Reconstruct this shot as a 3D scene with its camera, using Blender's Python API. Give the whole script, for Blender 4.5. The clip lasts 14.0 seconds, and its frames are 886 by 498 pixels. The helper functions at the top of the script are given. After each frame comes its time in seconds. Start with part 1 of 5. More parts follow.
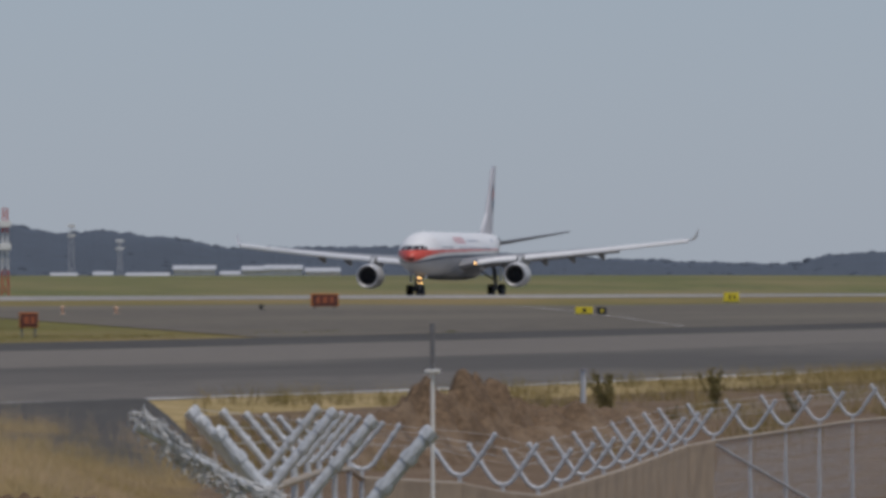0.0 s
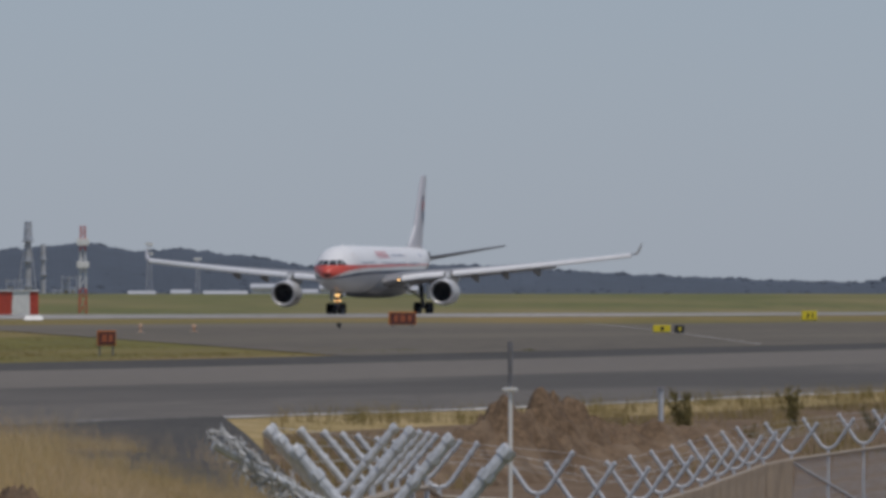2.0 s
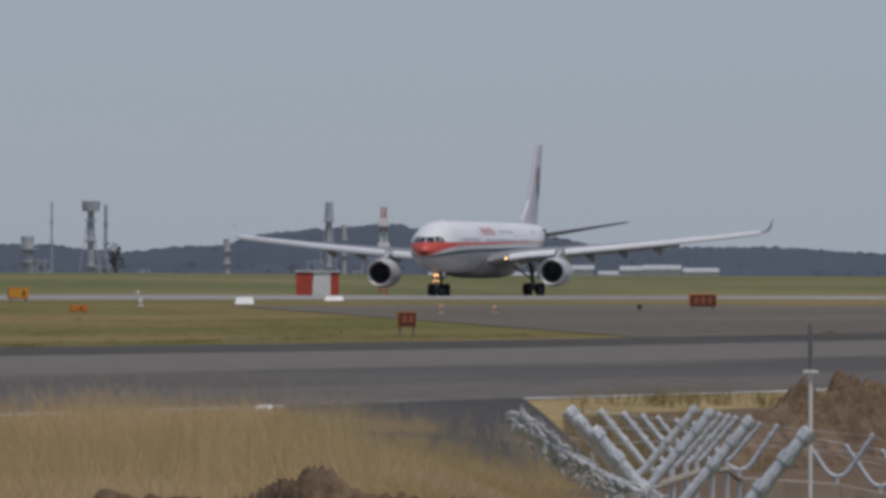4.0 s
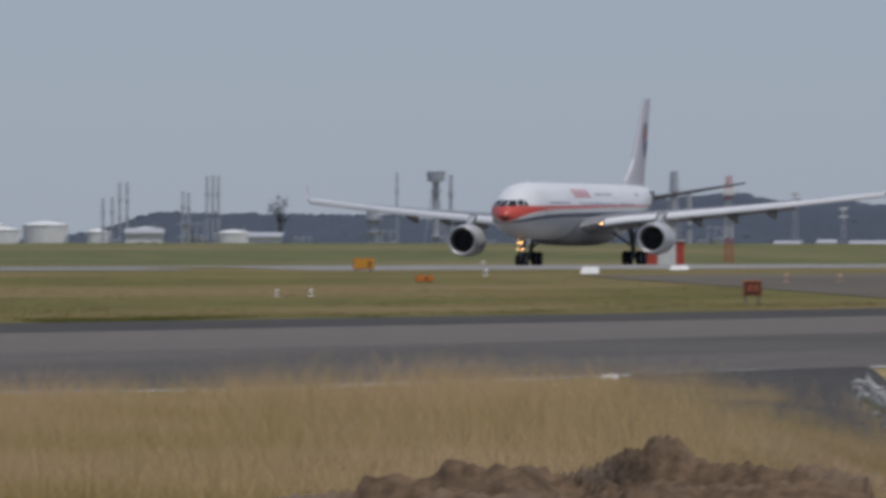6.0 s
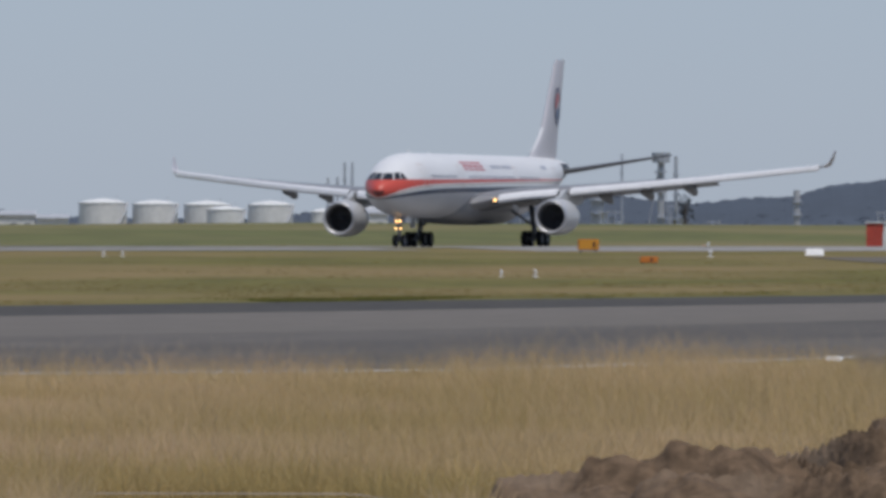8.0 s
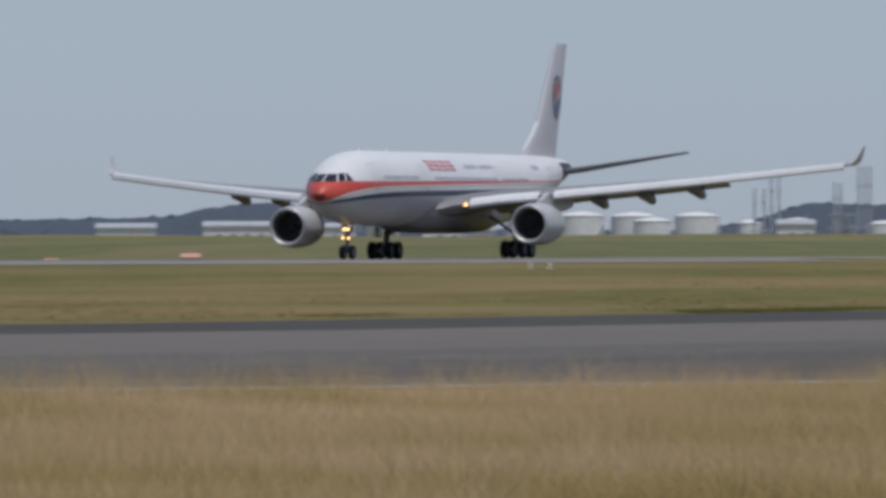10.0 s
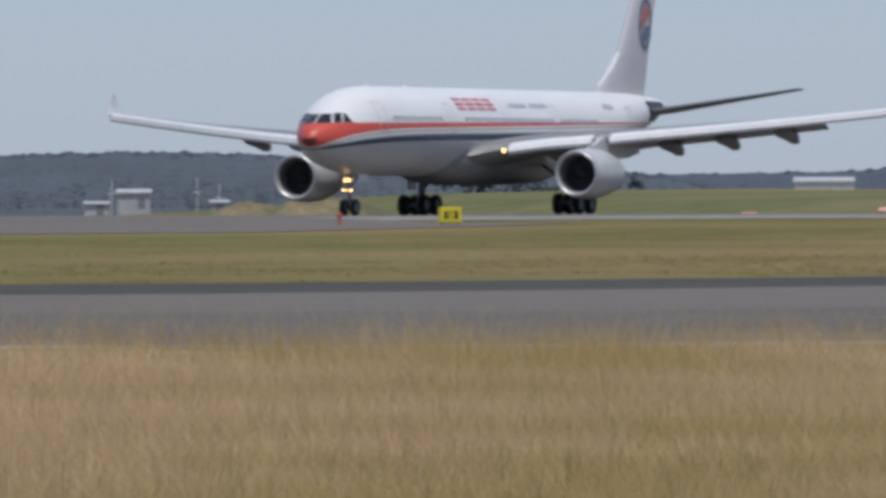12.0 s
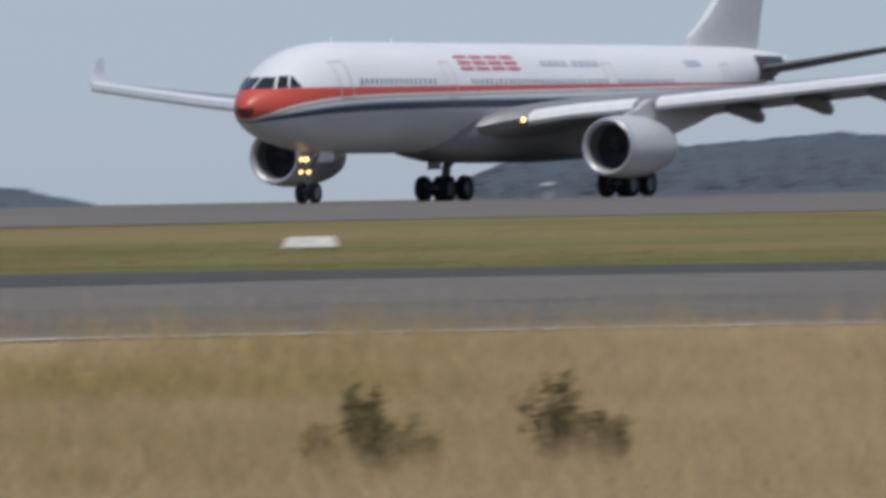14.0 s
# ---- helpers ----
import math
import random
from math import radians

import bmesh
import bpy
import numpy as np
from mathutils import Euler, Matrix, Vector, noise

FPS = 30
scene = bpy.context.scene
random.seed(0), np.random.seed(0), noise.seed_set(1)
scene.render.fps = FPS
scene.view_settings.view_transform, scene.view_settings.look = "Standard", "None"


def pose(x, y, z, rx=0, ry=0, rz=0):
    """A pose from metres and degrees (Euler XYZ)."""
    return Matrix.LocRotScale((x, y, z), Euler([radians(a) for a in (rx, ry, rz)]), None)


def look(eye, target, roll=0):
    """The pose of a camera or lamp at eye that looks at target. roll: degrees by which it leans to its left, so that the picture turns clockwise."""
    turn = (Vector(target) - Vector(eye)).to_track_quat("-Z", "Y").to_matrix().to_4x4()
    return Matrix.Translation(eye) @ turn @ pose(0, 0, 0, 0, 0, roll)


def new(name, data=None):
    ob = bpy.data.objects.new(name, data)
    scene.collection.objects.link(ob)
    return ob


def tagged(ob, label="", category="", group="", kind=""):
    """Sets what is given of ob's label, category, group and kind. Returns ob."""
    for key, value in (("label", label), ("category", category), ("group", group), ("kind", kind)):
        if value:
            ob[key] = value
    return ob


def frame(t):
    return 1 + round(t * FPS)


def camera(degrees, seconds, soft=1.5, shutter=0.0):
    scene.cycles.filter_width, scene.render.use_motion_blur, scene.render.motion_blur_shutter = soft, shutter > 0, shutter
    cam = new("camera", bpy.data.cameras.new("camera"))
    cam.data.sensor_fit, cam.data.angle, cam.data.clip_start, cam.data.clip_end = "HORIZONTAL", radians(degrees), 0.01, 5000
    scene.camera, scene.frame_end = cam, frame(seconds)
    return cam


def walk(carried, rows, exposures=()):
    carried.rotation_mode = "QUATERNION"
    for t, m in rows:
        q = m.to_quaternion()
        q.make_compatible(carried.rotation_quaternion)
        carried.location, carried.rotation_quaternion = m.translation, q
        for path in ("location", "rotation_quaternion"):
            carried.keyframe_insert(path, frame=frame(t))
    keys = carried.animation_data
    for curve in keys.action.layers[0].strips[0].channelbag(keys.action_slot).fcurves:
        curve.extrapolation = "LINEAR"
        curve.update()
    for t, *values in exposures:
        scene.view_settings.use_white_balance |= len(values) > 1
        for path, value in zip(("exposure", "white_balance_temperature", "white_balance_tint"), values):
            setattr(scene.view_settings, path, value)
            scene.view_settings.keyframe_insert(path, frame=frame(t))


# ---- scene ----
# Pan, tilt and roll of the camera, in degrees, which stands at one spot.
FOV = 4.761
RUNWAY_Y = 250.8
AIM = [
    (0.0, 10.553, 0.229, -0.09), (0.5, 10.903, 0.185, -0.12), (1.0, 11.129, 0.221, -0.06), (1.5, 11.209, 0.238, -0.08),
    (2.0, 10.971, 0.328, -0.07), (2.5, 11.286, 0.233, 0.04), (3.0, 12.103, 0.204, 0.13), (3.2, 12.306, 0.217, 0.18),
    (4.2, 12.611, 0.235, 0.14), (5.3, 13.038, 0.232, 0.03), (5.5, 13.315, 0.167, -0.01), (6.0, 14.443, 0.063, -0.09),
    (6.5, 14.850, -0.098, 0.10), (7.0, 15.341, -0.096, -0.05), (7.2, 15.224, -0.055, -0.06), (8.2, 15.789, -0.045, 0.20),
    (9.3, 16.601, -0.055, 0.22), (9.5, 16.999, 0.023, 0.01), (10.0, 17.946, 0.020, -0.10), (10.5, 18.957, -0.036, -0.01),
    (11.0, 19.750, -0.069, -0.14), (11.5, 21.184, -0.154, -0.00), (12.0, 21.699, -0.221, -0.13), (12.5, 22.783, -0.261, -0.32),
    (13.0, 24.368, 0.075, -0.57), (13.3, 25.260, 0.007, -0.45), (13.5, 25.607, 0.022, -1.07), (13.7, 26.109, -0.086, -1.01),
    (14.0, 27.317, -0.307, -0.99),
]
YAW, LEAN = 0.24, -0.5
SC = [936.984, -430.513, -42.905, 0.693]
EYE = (0.0, 0.0, 0.5)


def ramp(v, keys):
    """Piecewise linear curve through (position, value) keys."""
    return float(np.interp(v, [k[0] for k in keys], [k[1] for k in keys]))


def smooth(a, b, v):
    u = min(1.0, max(0.0, (v - a) / (b - a)))
    return u * u * (3 - 2 * u)


def along(t):
    """How far up the runway the airliner's nose is at t seconds."""
    u = t / 7 - 1
    return SC[0] + SC[1] * u + SC[2] * u * u + SC[3] * u ** 3


def aim(pan, tilt, roll):
    a, e = radians(pan), radians(tilt)
    way = Vector((math.cos(e) * math.cos(a), math.cos(e) * math.sin(a), math.sin(e)))
    return look(EYE, Vector(EYE) + 100 * way, roll)


cam = camera(FOV, 14.0, soft=3.7, shutter=0.4)
walk(cam, [(t, aim(p, e, r)) for t, p, e, r in AIM], [(0.0, -0.05, 6700, 12), (3.0, -0.1, 6700, 12), (6.0, -0.05, 6560, 12), (6.5, 0.03, 6500, 12), (7.0, 0.09, 6500, 12), (9.5, 0.17, 6480, 11), (10.0, 0.08, 6480, 11), (11.0, 0.12, 6480, 11), (11.5, 0.22, 6480, 11), (12.5, 0.31, 6480, 11), (13.3, 0.30, 6480, 11), (14.0, 0.24, 6450, 10)])

# ---- light ----
SUN_EL, SUN_AZ = radians(69), radians(-135)
world = bpy.data.worlds.new("world")
scene.world = world
world.use_nodes = True
wn = world.node_tree.nodes
sky = wn.new("ShaderNodeTexSky")
sky.sky_type = "NISHITA"
sky.sun_disc = False
sky.sun_elevation = SUN_EL
sky.sun_rotation = radians(90) - SUN_AZ
sky.air_density, sky.dust_density, sky.ozone_density = 1.0, 0.3, 5.0
wn["Background"].inputs["Strength"].default_value = 0.113
haze = wn.new("ShaderNodeMix")
haze.data_type = "RGBA"
haze.inputs[0].default_value = 0.75
haze.inputs[7].default_value = (2.13, 2.75, 3.9, 1)
world.node_tree.links.new(sky.outputs[0], haze.inputs[6])
world.node_tree.links.new(haze.outputs[2], wn["Background"].inputs["Color"])
sun_data = bpy.data.lights.new("sun", "SUN")
sun_data.energy, sun_data.angle, sun_data.color = 2.4, radians(3.0), (1.0, 0.95, 0.88)
sun = new("sun", sun_data)
sun.matrix_world = look((math.cos(SUN_AZ) * math.cos(SUN_EL) * 300, math.sin(SUN_AZ) * math.cos(SUN_EL) * 300, math.sin(SUN_EL) * 300), (0, 0, 0))


# ---- materials ----
def noise_node(nt, scale, detail=4.0, coords="Object", stretch=(1, 1, 1)):
    tc = nt.nodes.new("ShaderNodeTexCoord")
    mp = nt.nodes.new("ShaderNodeMapping")
    mp.inputs["Scale"].default_value = stretch
    nz = nt.nodes.new("ShaderNodeTexNoise")
    nz.inputs["Scale"].default_value, nz.inputs["Detail"].default_value = scale, detail
    nt.links.new(tc.outputs[coords], mp.inputs[0])
    nt.links.new(mp.outputs[0], nz.inputs["Vector"])
    return nz


def mix_node(nt, fac, a, b, blend="MIX"):
    m = nt.nodes.new("ShaderNodeMix")
    m.data_type, m.blend_type = "RGBA", blend
    for sock, val in ((m.inputs[0], fac), (m.inputs[6], a), (m.inputs[7], b)):
        if isinstance(val, bpy.types.NodeSocket):
            nt.links.new(val, sock)
        elif isinstance(val, tuple):
            sock.default_value = (*val, 1) if len(val) == 3 else val
        else:
            sock.default_value = val
    return m.outputs[2]


def ramp_node(nt, source, stops):
    r = nt.nodes.new("ShaderNodeValToRGB")
    while len(r.color_ramp.elements) < len(stops):
        r.color_ramp.elements.new(0.5)
    for el, (p, c) in zip(r.color_ramp.elements, stops):
        el.position = p
        el.color = (*c, 1) if isinstance(c, tuple) else (c, c, c, 1)
    nt.links.new(source, r.inputs[0])
    return r.outputs[0]


def mat(name, color, rough=0.6, metal=0.0, vary=0.15, scale=2.0, fine=20.0, bump=0.0, stretch=(1, 1, 1), second=None, spread=(0.4, 0.6), per_object=0.0, per_island=0.0):
    """A surface of one base colour with variation at two scales, a second colour in patches, and fine relief."""
    m = bpy.data.materials.new(name)
    m.use_nodes = True
    nt = m.node_tree
    bs = nt.nodes["Principled BSDF"]
    bs.inputs["Roughness"].default_value, bs.inputs["Metallic"].default_value = rough, metal
    big = noise_node(nt, scale, 5, stretch=stretch)
    small = noise_node(nt, fine, 3, stretch=stretch)
    dark = tuple(c * (1 - vary) for c in color)
    light = tuple(min(1, c * (1 + vary)) for c in color)
    base = mix_node(nt, ramp_node(nt, small.outputs[0], [(0.3, 0.0), (0.7, 1.0)]), dark, light)
    if second:
        base = mix_node(nt, ramp_node(nt, big.outputs[0], [(spread[0], 0.0), (spread[1], 1.0)]), base, second)
    else:
        shade = ramp_node(nt, big.outputs[0], [(0.3, 1 - vary), (0.7, 1.0)])
        base = mix_node(nt, 1.0, base, shade, "MULTIPLY")
    if per_object or per_island:
        src = nt.nodes.new("ShaderNodeObjectInfo").outputs["Random"] if per_object else nt.nodes.new("ShaderNodeNewGeometry").outputs["Random Per Island"]
        k = per_object or per_island
        base = mix_node(nt, 1.0, base, ramp_node(nt, src, [(0.0, 1 - k), (1.0, 1.0)]), "MULTIPLY")
    nt.links.new(base, bs.inputs["Base Color"])
    rr = ramp_node(nt, small.outputs[0], [(0.2, max(0, rough - 0.08)), (0.8, min(1, rough + 0.08))])
    nt.links.new(rr, bs.inputs["Roughness"])
    if bump:
        b = nt.nodes.new("ShaderNodeBump")
        b.inputs["Strength"].default_value, b.inputs["Distance"].default_value = 0.6, bump
        nt.links.new(small.outputs[0], b.inputs["Height"])
        nt.links.new(b.outputs[0], bs.inputs["Normal"])
    return m


def matte(m, level=0.12):
    """Dusty ground: hardly any gloss at a grazing view."""
    m.node_tree.nodes["Principled BSDF"].inputs["Specular IOR Level"].default_value = level
    return m


def leafy(m, share=0.4):
    """Let light pass through thin blades and leaves."""
    nt = m.node_tree
    bs, out = nt.nodes["Principled BSDF"], nt.nodes["Material Output"]
    bs.inputs["Specular IOR Level"].default_value = 0.15
    tr = nt.nodes.new("ShaderNodeBsdfTranslucent")
    nt.links.new(bs.inputs["Base Color"].links[0].from_socket, tr.inputs["Color"])
    mx = nt.nodes.new("ShaderNodeMixShader")
    mx.inputs[0].default_value = share
    nt.links.new(bs.outputs[0], mx.inputs[1])
    nt.links.new(tr.outputs[0], mx.inputs[2])
    nt.links.new(mx.outputs[0], out.inputs["Surface"])
    return m


def glow(name, color, strength):
    m = bpy.data.materials.new(name)
    m.use_nodes = True
    bs = m.node_tree.nodes["Principled BSDF"]
    bs.inputs["Base Color"].default_value = (*color, 1)
    bs.inputs["Emission Color"].default_value = (*color, 1)
    bs.inputs["Emission Strength"].default_value = strength
    return m


# ---- mesh helpers ----
def part(name, bm, material, parent=None, label="", smooth_faces=False):
    me = bpy.data.meshes.new(name)
    bm.to_mesh(me)
    bm.free()
    me.materials.append(material)
    if smooth_faces:
        me.polygons.foreach_set("use_smooth", [True] * len(me.polygons))
        me.set_sharp_from_angle(angle=radians(38))
    ob = new(name, me)
    ob.parent = parent
    if label:
        ob["label"] = label
    return ob


def holder(name, m=None):
    ob = new(name)
    ob.empty_display_size = 0.2
    if m is not None:
        ob.matrix_basis = m
    return ob


def add_box(bm, size, at=(0, 0, 0), turn=None, bevel=0.0):
    m = Matrix.Translation(at) @ (turn or Matrix.Identity(4)) @ Matrix.Diagonal((*size, 1))
    r = bmesh.ops.create_cube(bm, size=1, matrix=m)
    if bevel:
        es = list({e for v in r["verts"] for e in v.link_edges})
        bmesh.ops.bevel(bm, geom=es, offset=bevel, segments=2, affect="EDGES")
    return bm


def add_tube(bm, a, b, r0, r1=None, seg=10, caps=True):
    a, b = Vector(a), Vector(b)
    d = b - a
    m = Matrix.Translation((a + b) / 2) @ d.to_track_quat("Z", "Y").to_matrix().to_4x4()
    bmesh.ops.create_cone(bm, cap_ends=caps, segments=seg, radius1=r0, radius2=r0 if r1 is None else r1, depth=d.length, matrix=m)
    return bm


def loft(bm, rings, close=True, cap=True):
    """Skin over rings of equal vertex count."""
    vs = [[bm.verts.new(p) for p in ring] for ring in rings]
    n = len(vs[0])
    for a, b in zip(vs, vs[1:]):
        for i in range(n if close else n - 1):
            j = (i + 1) % n
            bm.faces.new((a[i], a[j], b[j], b[i]))
    if cap:
        bm.faces.new(list(reversed(vs[0])))
        bm.faces.new(vs[-1])
    bmesh.ops.recalc_face_normals(bm, faces=bm.faces)
    return bm


def lathe(bm, profile, seg=32, axis="X", cap=False):
    """Turn (along, radius) pairs about an axis through the origin."""
    rings = []
    for s, r in profile:
        ring = []
        for i in range(seg):
            a = 2 * math.pi * i / seg
            c, d = r * math.cos(a), r * math.sin(a)
            ring.append((s, c, d) if axis == "X" else (c, s, d) if axis == "Y" else (c, d, s))
        rings.append(ring)
    return loft(bm, rings, True, cap)
# ---- ground ----
NEAR_Y, FAR_Y, SHOULDER_Y = 75.0, 125.0, 205.0
RUN_A, RUN_B = RUNWAY_Y - 27, RUNWAY_Y + 27
NEAR_Z = ((60, -1.3), (133, -1.56), (160, -1.84), (188, -2.2), (225, -2.55), (270, -2.95), (335, -3.1), (395, -3.3), (600, -3.5), (1500, -3.6))
FAR_Z = ((150, -1.2), (222, -1.32), (262, -1.62), (300, -1.8), (350, -1.97), (420, -2.05), (520, -2.2), (620, -2.2), (1200, -2.0))
SHOULDER_Z = ((300, -0.6), (397, -0.64), (450, -0.72), (490, -0.72), (540, -0.35), (600, -0.25), (715, -0.28), (960, -0.42), (1100, -0.8), (1600, -0.8))
RIDGE_Z = ((925, -3.0), (958, 0.9), (988, 1.8), (1050, 2.3), (1100, 2.5), (1240, 2.4), (1340, 2.9), (1515, 3.05), (1880, 3.4), (2530, 4.3), (5000, 6.0))
HOLLOW_Z = ((0, -1.9), (25, -2.4), (37, -2.9), (72, -3.1), (122, -3.8), (165, -4.4), (200, -4.7), (250, -4.5), (330, -4.1), (420, -3.9), (900, -3.7))


def ground_z(x, y):
    n, f, s, ridge = ramp(x, NEAR_Z), ramp(x, FAR_Z), min(-0.40, ramp(x, SHOULDER_Z)), ramp(x - 2.36 * max(0.0, y - 400), RIDGE_Z)
    r = math.hypot(x, y)
    bearing = math.degrees(math.atan2(y, x))
    low = ramp(x, HOLLOW_Z)
    k = smooth(11.9, 12.9, bearing)
    inner = low + (ramp(r, ((0, -1.9), (60, -2.4), (100, n - 0.92))) - low) * k
    keys = ((-600, -3.0), (-20, low), (30, inner), (56, inner), (NEAR_Y, n), (FAR_Y, f), (205, s), (214, -0.34), (RUN_A, 0.0),
            (RUN_B, 0.0), (RUN_B + 3, -0.08), (RUN_B + 30, -0.5), (345, ridge * 0.8 - 0.3), (400, ridge), (470, min(ridge, 0.5)), (700, -3.0), (5200, -3.0))
    return ramp(y, keys)


def sheet(name, xs, ys, lift, material, label, wave=0.0):
    bm = bmesh.new()
    vs = [[bm.verts.new((x, y, ground_z(x, y) + lift + (wave * noise.noise(Vector((x * 0.05, y * 0.08, 0))) if wave else 0))) for y in ys] for x in xs]
    for a, b in zip(vs, vs[1:]):
        for i in range(len(ys) - 1):
            bm.faces.new((a[i], b[i], b[i + 1], a[i + 1]))
    bmesh.ops.recalc_face_normals(bm, faces=bm.faces)
    ob = part(name, bm, material, None, smooth_faces=True)
    return tagged(ob, label, name, kind="structure")


GRASS = mat("grass", (0.125, 0.112, 0.033), 0.9, vary=0.28, scale=0.045, fine=0.6, bump=0.05, second=(0.205, 0.150, 0.066), spread=(0.42, 0.62), stretch=(0.14, 1, 1))
FAR_GRASS = mat("far_grass", (0.118, 0.122, 0.048), 0.9, vary=0.2, scale=0.04, fine=0.5, bump=0.05, second=(0.195, 0.160, 0.078), spread=(0.45, 0.68), stretch=(0.1, 1, 1))
ASPHALT = mat("asphalt", (0.150, 0.134, 0.117), 0.85, vary=0.12, scale=0.02, fine=1.5, bump=0.01, stretch=(0.15, 1, 1))
DARK_ASPHALT = mat("dark_asphalt", (0.074, 0.069, 0.064), 0.9, vary=0.2, scale=0.05, fine=1.5, bump=0.01, stretch=(0.3, 1, 1))
CONCRETE = mat("runway_concrete", (0.28, 0.265, 0.245), 0.8, vary=0.3, scale=0.03, fine=1.0, bump=0.005, stretch=(0.2, 1, 1))
PAINT = mat("line_paint", (0.50, 0.49, 0.47), 0.7, vary=0.3, scale=0.15, fine=1.0, second=(0.28, 0.26, 0.23), spread=(0.45, 0.6))

SOIL = mat("soil", (0.130, 0.088, 0.056), 0.95, vary=0.35, scale=0.7, fine=6.0, bump=0.08, second=(0.215, 0.158, 0.110), spread=(0.5, 0.75))
DRY_GRASS_GROUND = mat("dry_turf", (0.34, 0.255, 0.130), 0.95, vary=0.3, scale=0.12, fine=2.5, bump=0.05, second=(0.24, 0.18, 0.075), spread=(0.45, 0.65))
GRAVEL = mat("gravel", (0.125, 0.106, 0.088), 0.95, vary=0.25, scale=0.5, fine=9.0, bump=0.02)

for ground_mat in (GRASS, FAR_GRASS, ASPHALT, DARK_ASPHALT, SOIL, DRY_GRASS_GROUND, GRAVEL):
    matte(ground_mat)

XS = sorted(set([-600, -200, -60, 0, 12, 25, 40] + list(range(50, 420, 5)) + list(range(420, 700, 8)) + list(range(700, 1300, 25)) + list(range(1300, 2600, 60)) + list(range(2600, 5000, 300)) + [4999]))
YS = sorted(set([-600, -200, -60, -20, 0, 10, 20, 25, 30, 33, 36, 40, 44, 47, 50, 53, 56, 60, 68, NEAR_Y, 100, FAR_Y, 145, 165, 185, 205, 214, RUN_A, RUNWAY_Y, RUN_B, RUN_B + 3, RUN_B + 30, 320, 345, 370, 400, 430, 470, 550, 700, 1200, 2500, 4990]))
sheet("ground", XS, YS, 0.0, GRASS, "dry yellow-green airfield grass reaching the horizon")
sheet("near_verge", [x for x in XS if 40 <= x <= 640], [y for y in YS if 10 <= y <= 68] + [NEAR_Y - 0.22], 0.03, DRY_GRASS_GROUND, "dry tan turf beside the taxiway")
TX = [x for x in XS if 40 <= x <= 2600]
sheet("taxiway_far_shoulder", TX, [FAR_Y - 9, FAR_Y - 4, FAR_Y], 0.03, DARK_ASPHALT, "dark asphalt shoulder of the taxiway")
sheet("taxiway_far_lane", TX, [100, 108, FAR_Y - 9], 0.03, ASPHALT, "worn light grey asphalt lane of the taxiway")
sheet("taxiway_near_lane", TX, [NEAR_Y + 0.9, 88, 100], 0.03, matte(mat("asphalt_worn", (0.118, 0.106, 0.094), 0.85, vary=0.2, scale=0.05, fine=1.5, bump=0.01, stretch=(0.12, 1, 1), second=(0.082, 0.075, 0.068), spread=(0.5, 0.62))), "grey asphalt lane of the taxiway with darker patches")
sheet("taxiway_edge_line", TX, [NEAR_Y - 0.2, NEAR_Y + 0.8], 0.06, PAINT, "pale worn edge line of the taxiway")
sheet("far_verge", [x for x in XS if 400 <= x <= 4000], [RUN_B + 3.2, RUN_B + 30, 320, 345, 370, 400, 430, 470], 0.04, FAR_GRASS, "dull green grass rising beyond the runway")
RUNWAY_ASPHALT = matte(mat("runway_asphalt", (0.165, 0.150, 0.134), 0.85, vary=0.2, scale=0.03, fine=1.0, bump=0.005, stretch=(0.2, 1, 1)), 0.2)
sheet("runway_far", [x for x in XS if 780 <= x <= 4000], [RUN_A, RUNWAY_Y, RUN_B], 0.03, CONCRETE, "pale concrete far stretch of the runway")
sheet("runway", [x for x in XS if 200 <= x <= 780], [RUN_A, RUNWAY_Y, RUN_B], 0.03, RUNWAY_ASPHALT, "grey asphalt runway on slightly raised ground")
sheet("runway_shoulder", [x for x in XS if 200 <= x <= 540], [205, 214, RUN_A - 0.2], 0.03, ASPHALT, "grey paved shoulder sloping up to the runway")


def skewed(name, x0, x1, skew, ys, lift, material, label, steps=40):
    """A paved sheet whose ends run at a slant."""
    bm = bmesh.new()
    vs = []
    for i in range(steps + 1):
        row = []
        for y in ys:
            x = x0 + skew * (y - ys[0]) + (x1 - x0) * i / steps
            row.append(bm.verts.new((x, y, ground_z(x, y) + lift)))
        vs.append(row)
    for a, b in zip(vs, vs[1:]):
        for i in range(len(ys) - 1):
            bm.faces.new((a[i], b[i], b[i + 1], a[i + 1]))
    bmesh.ops.recalc_face_normals(bm, faces=bm.faces)
    return tagged(part(name, bm, material, None, smooth_faces=True), label, name, kind="structure")


sheet("runway_edge", [x for x in XS if 780 <= x <= 2600], [216, RUN_A - 0.2], 0.03, CONCRETE, "pale concrete edge strip of the runway")
sheet("runway_edge_asphalt", [x for x in XS if 540 <= x <= 780], [218, RUN_A - 0.2], 0.03, mat("weathered_asphalt", (0.24, 0.225, 0.20), 0.85, vary=0.2, scale=0.03, fine=1.0, stretch=(0.15, 1, 1)), "weathered grey asphalt edge strip of the runway")
skewed("bare_earth", 96, 700, 4.7, [20, 30, 36, 44, 56, 60, 68], 0.10, SOIL, "bare brown earth behind the fence", 130)
skewed("exit_taxiway", 613, 1500, 2.6, [FAR_Y, 135, 150, 165, 180, 192], 0.04, matte(mat("exit_asphalt", (0.113, 0.099, 0.081), 0.9, vary=0.2, scale=0.04, fine=1.2, bump=0.01, stretch=(0.1, 1, 1), second=(0.142, 0.125, 0.098), spread=(0.45, 0.65))), "grey asphalt exit joining the taxiway to the runway")
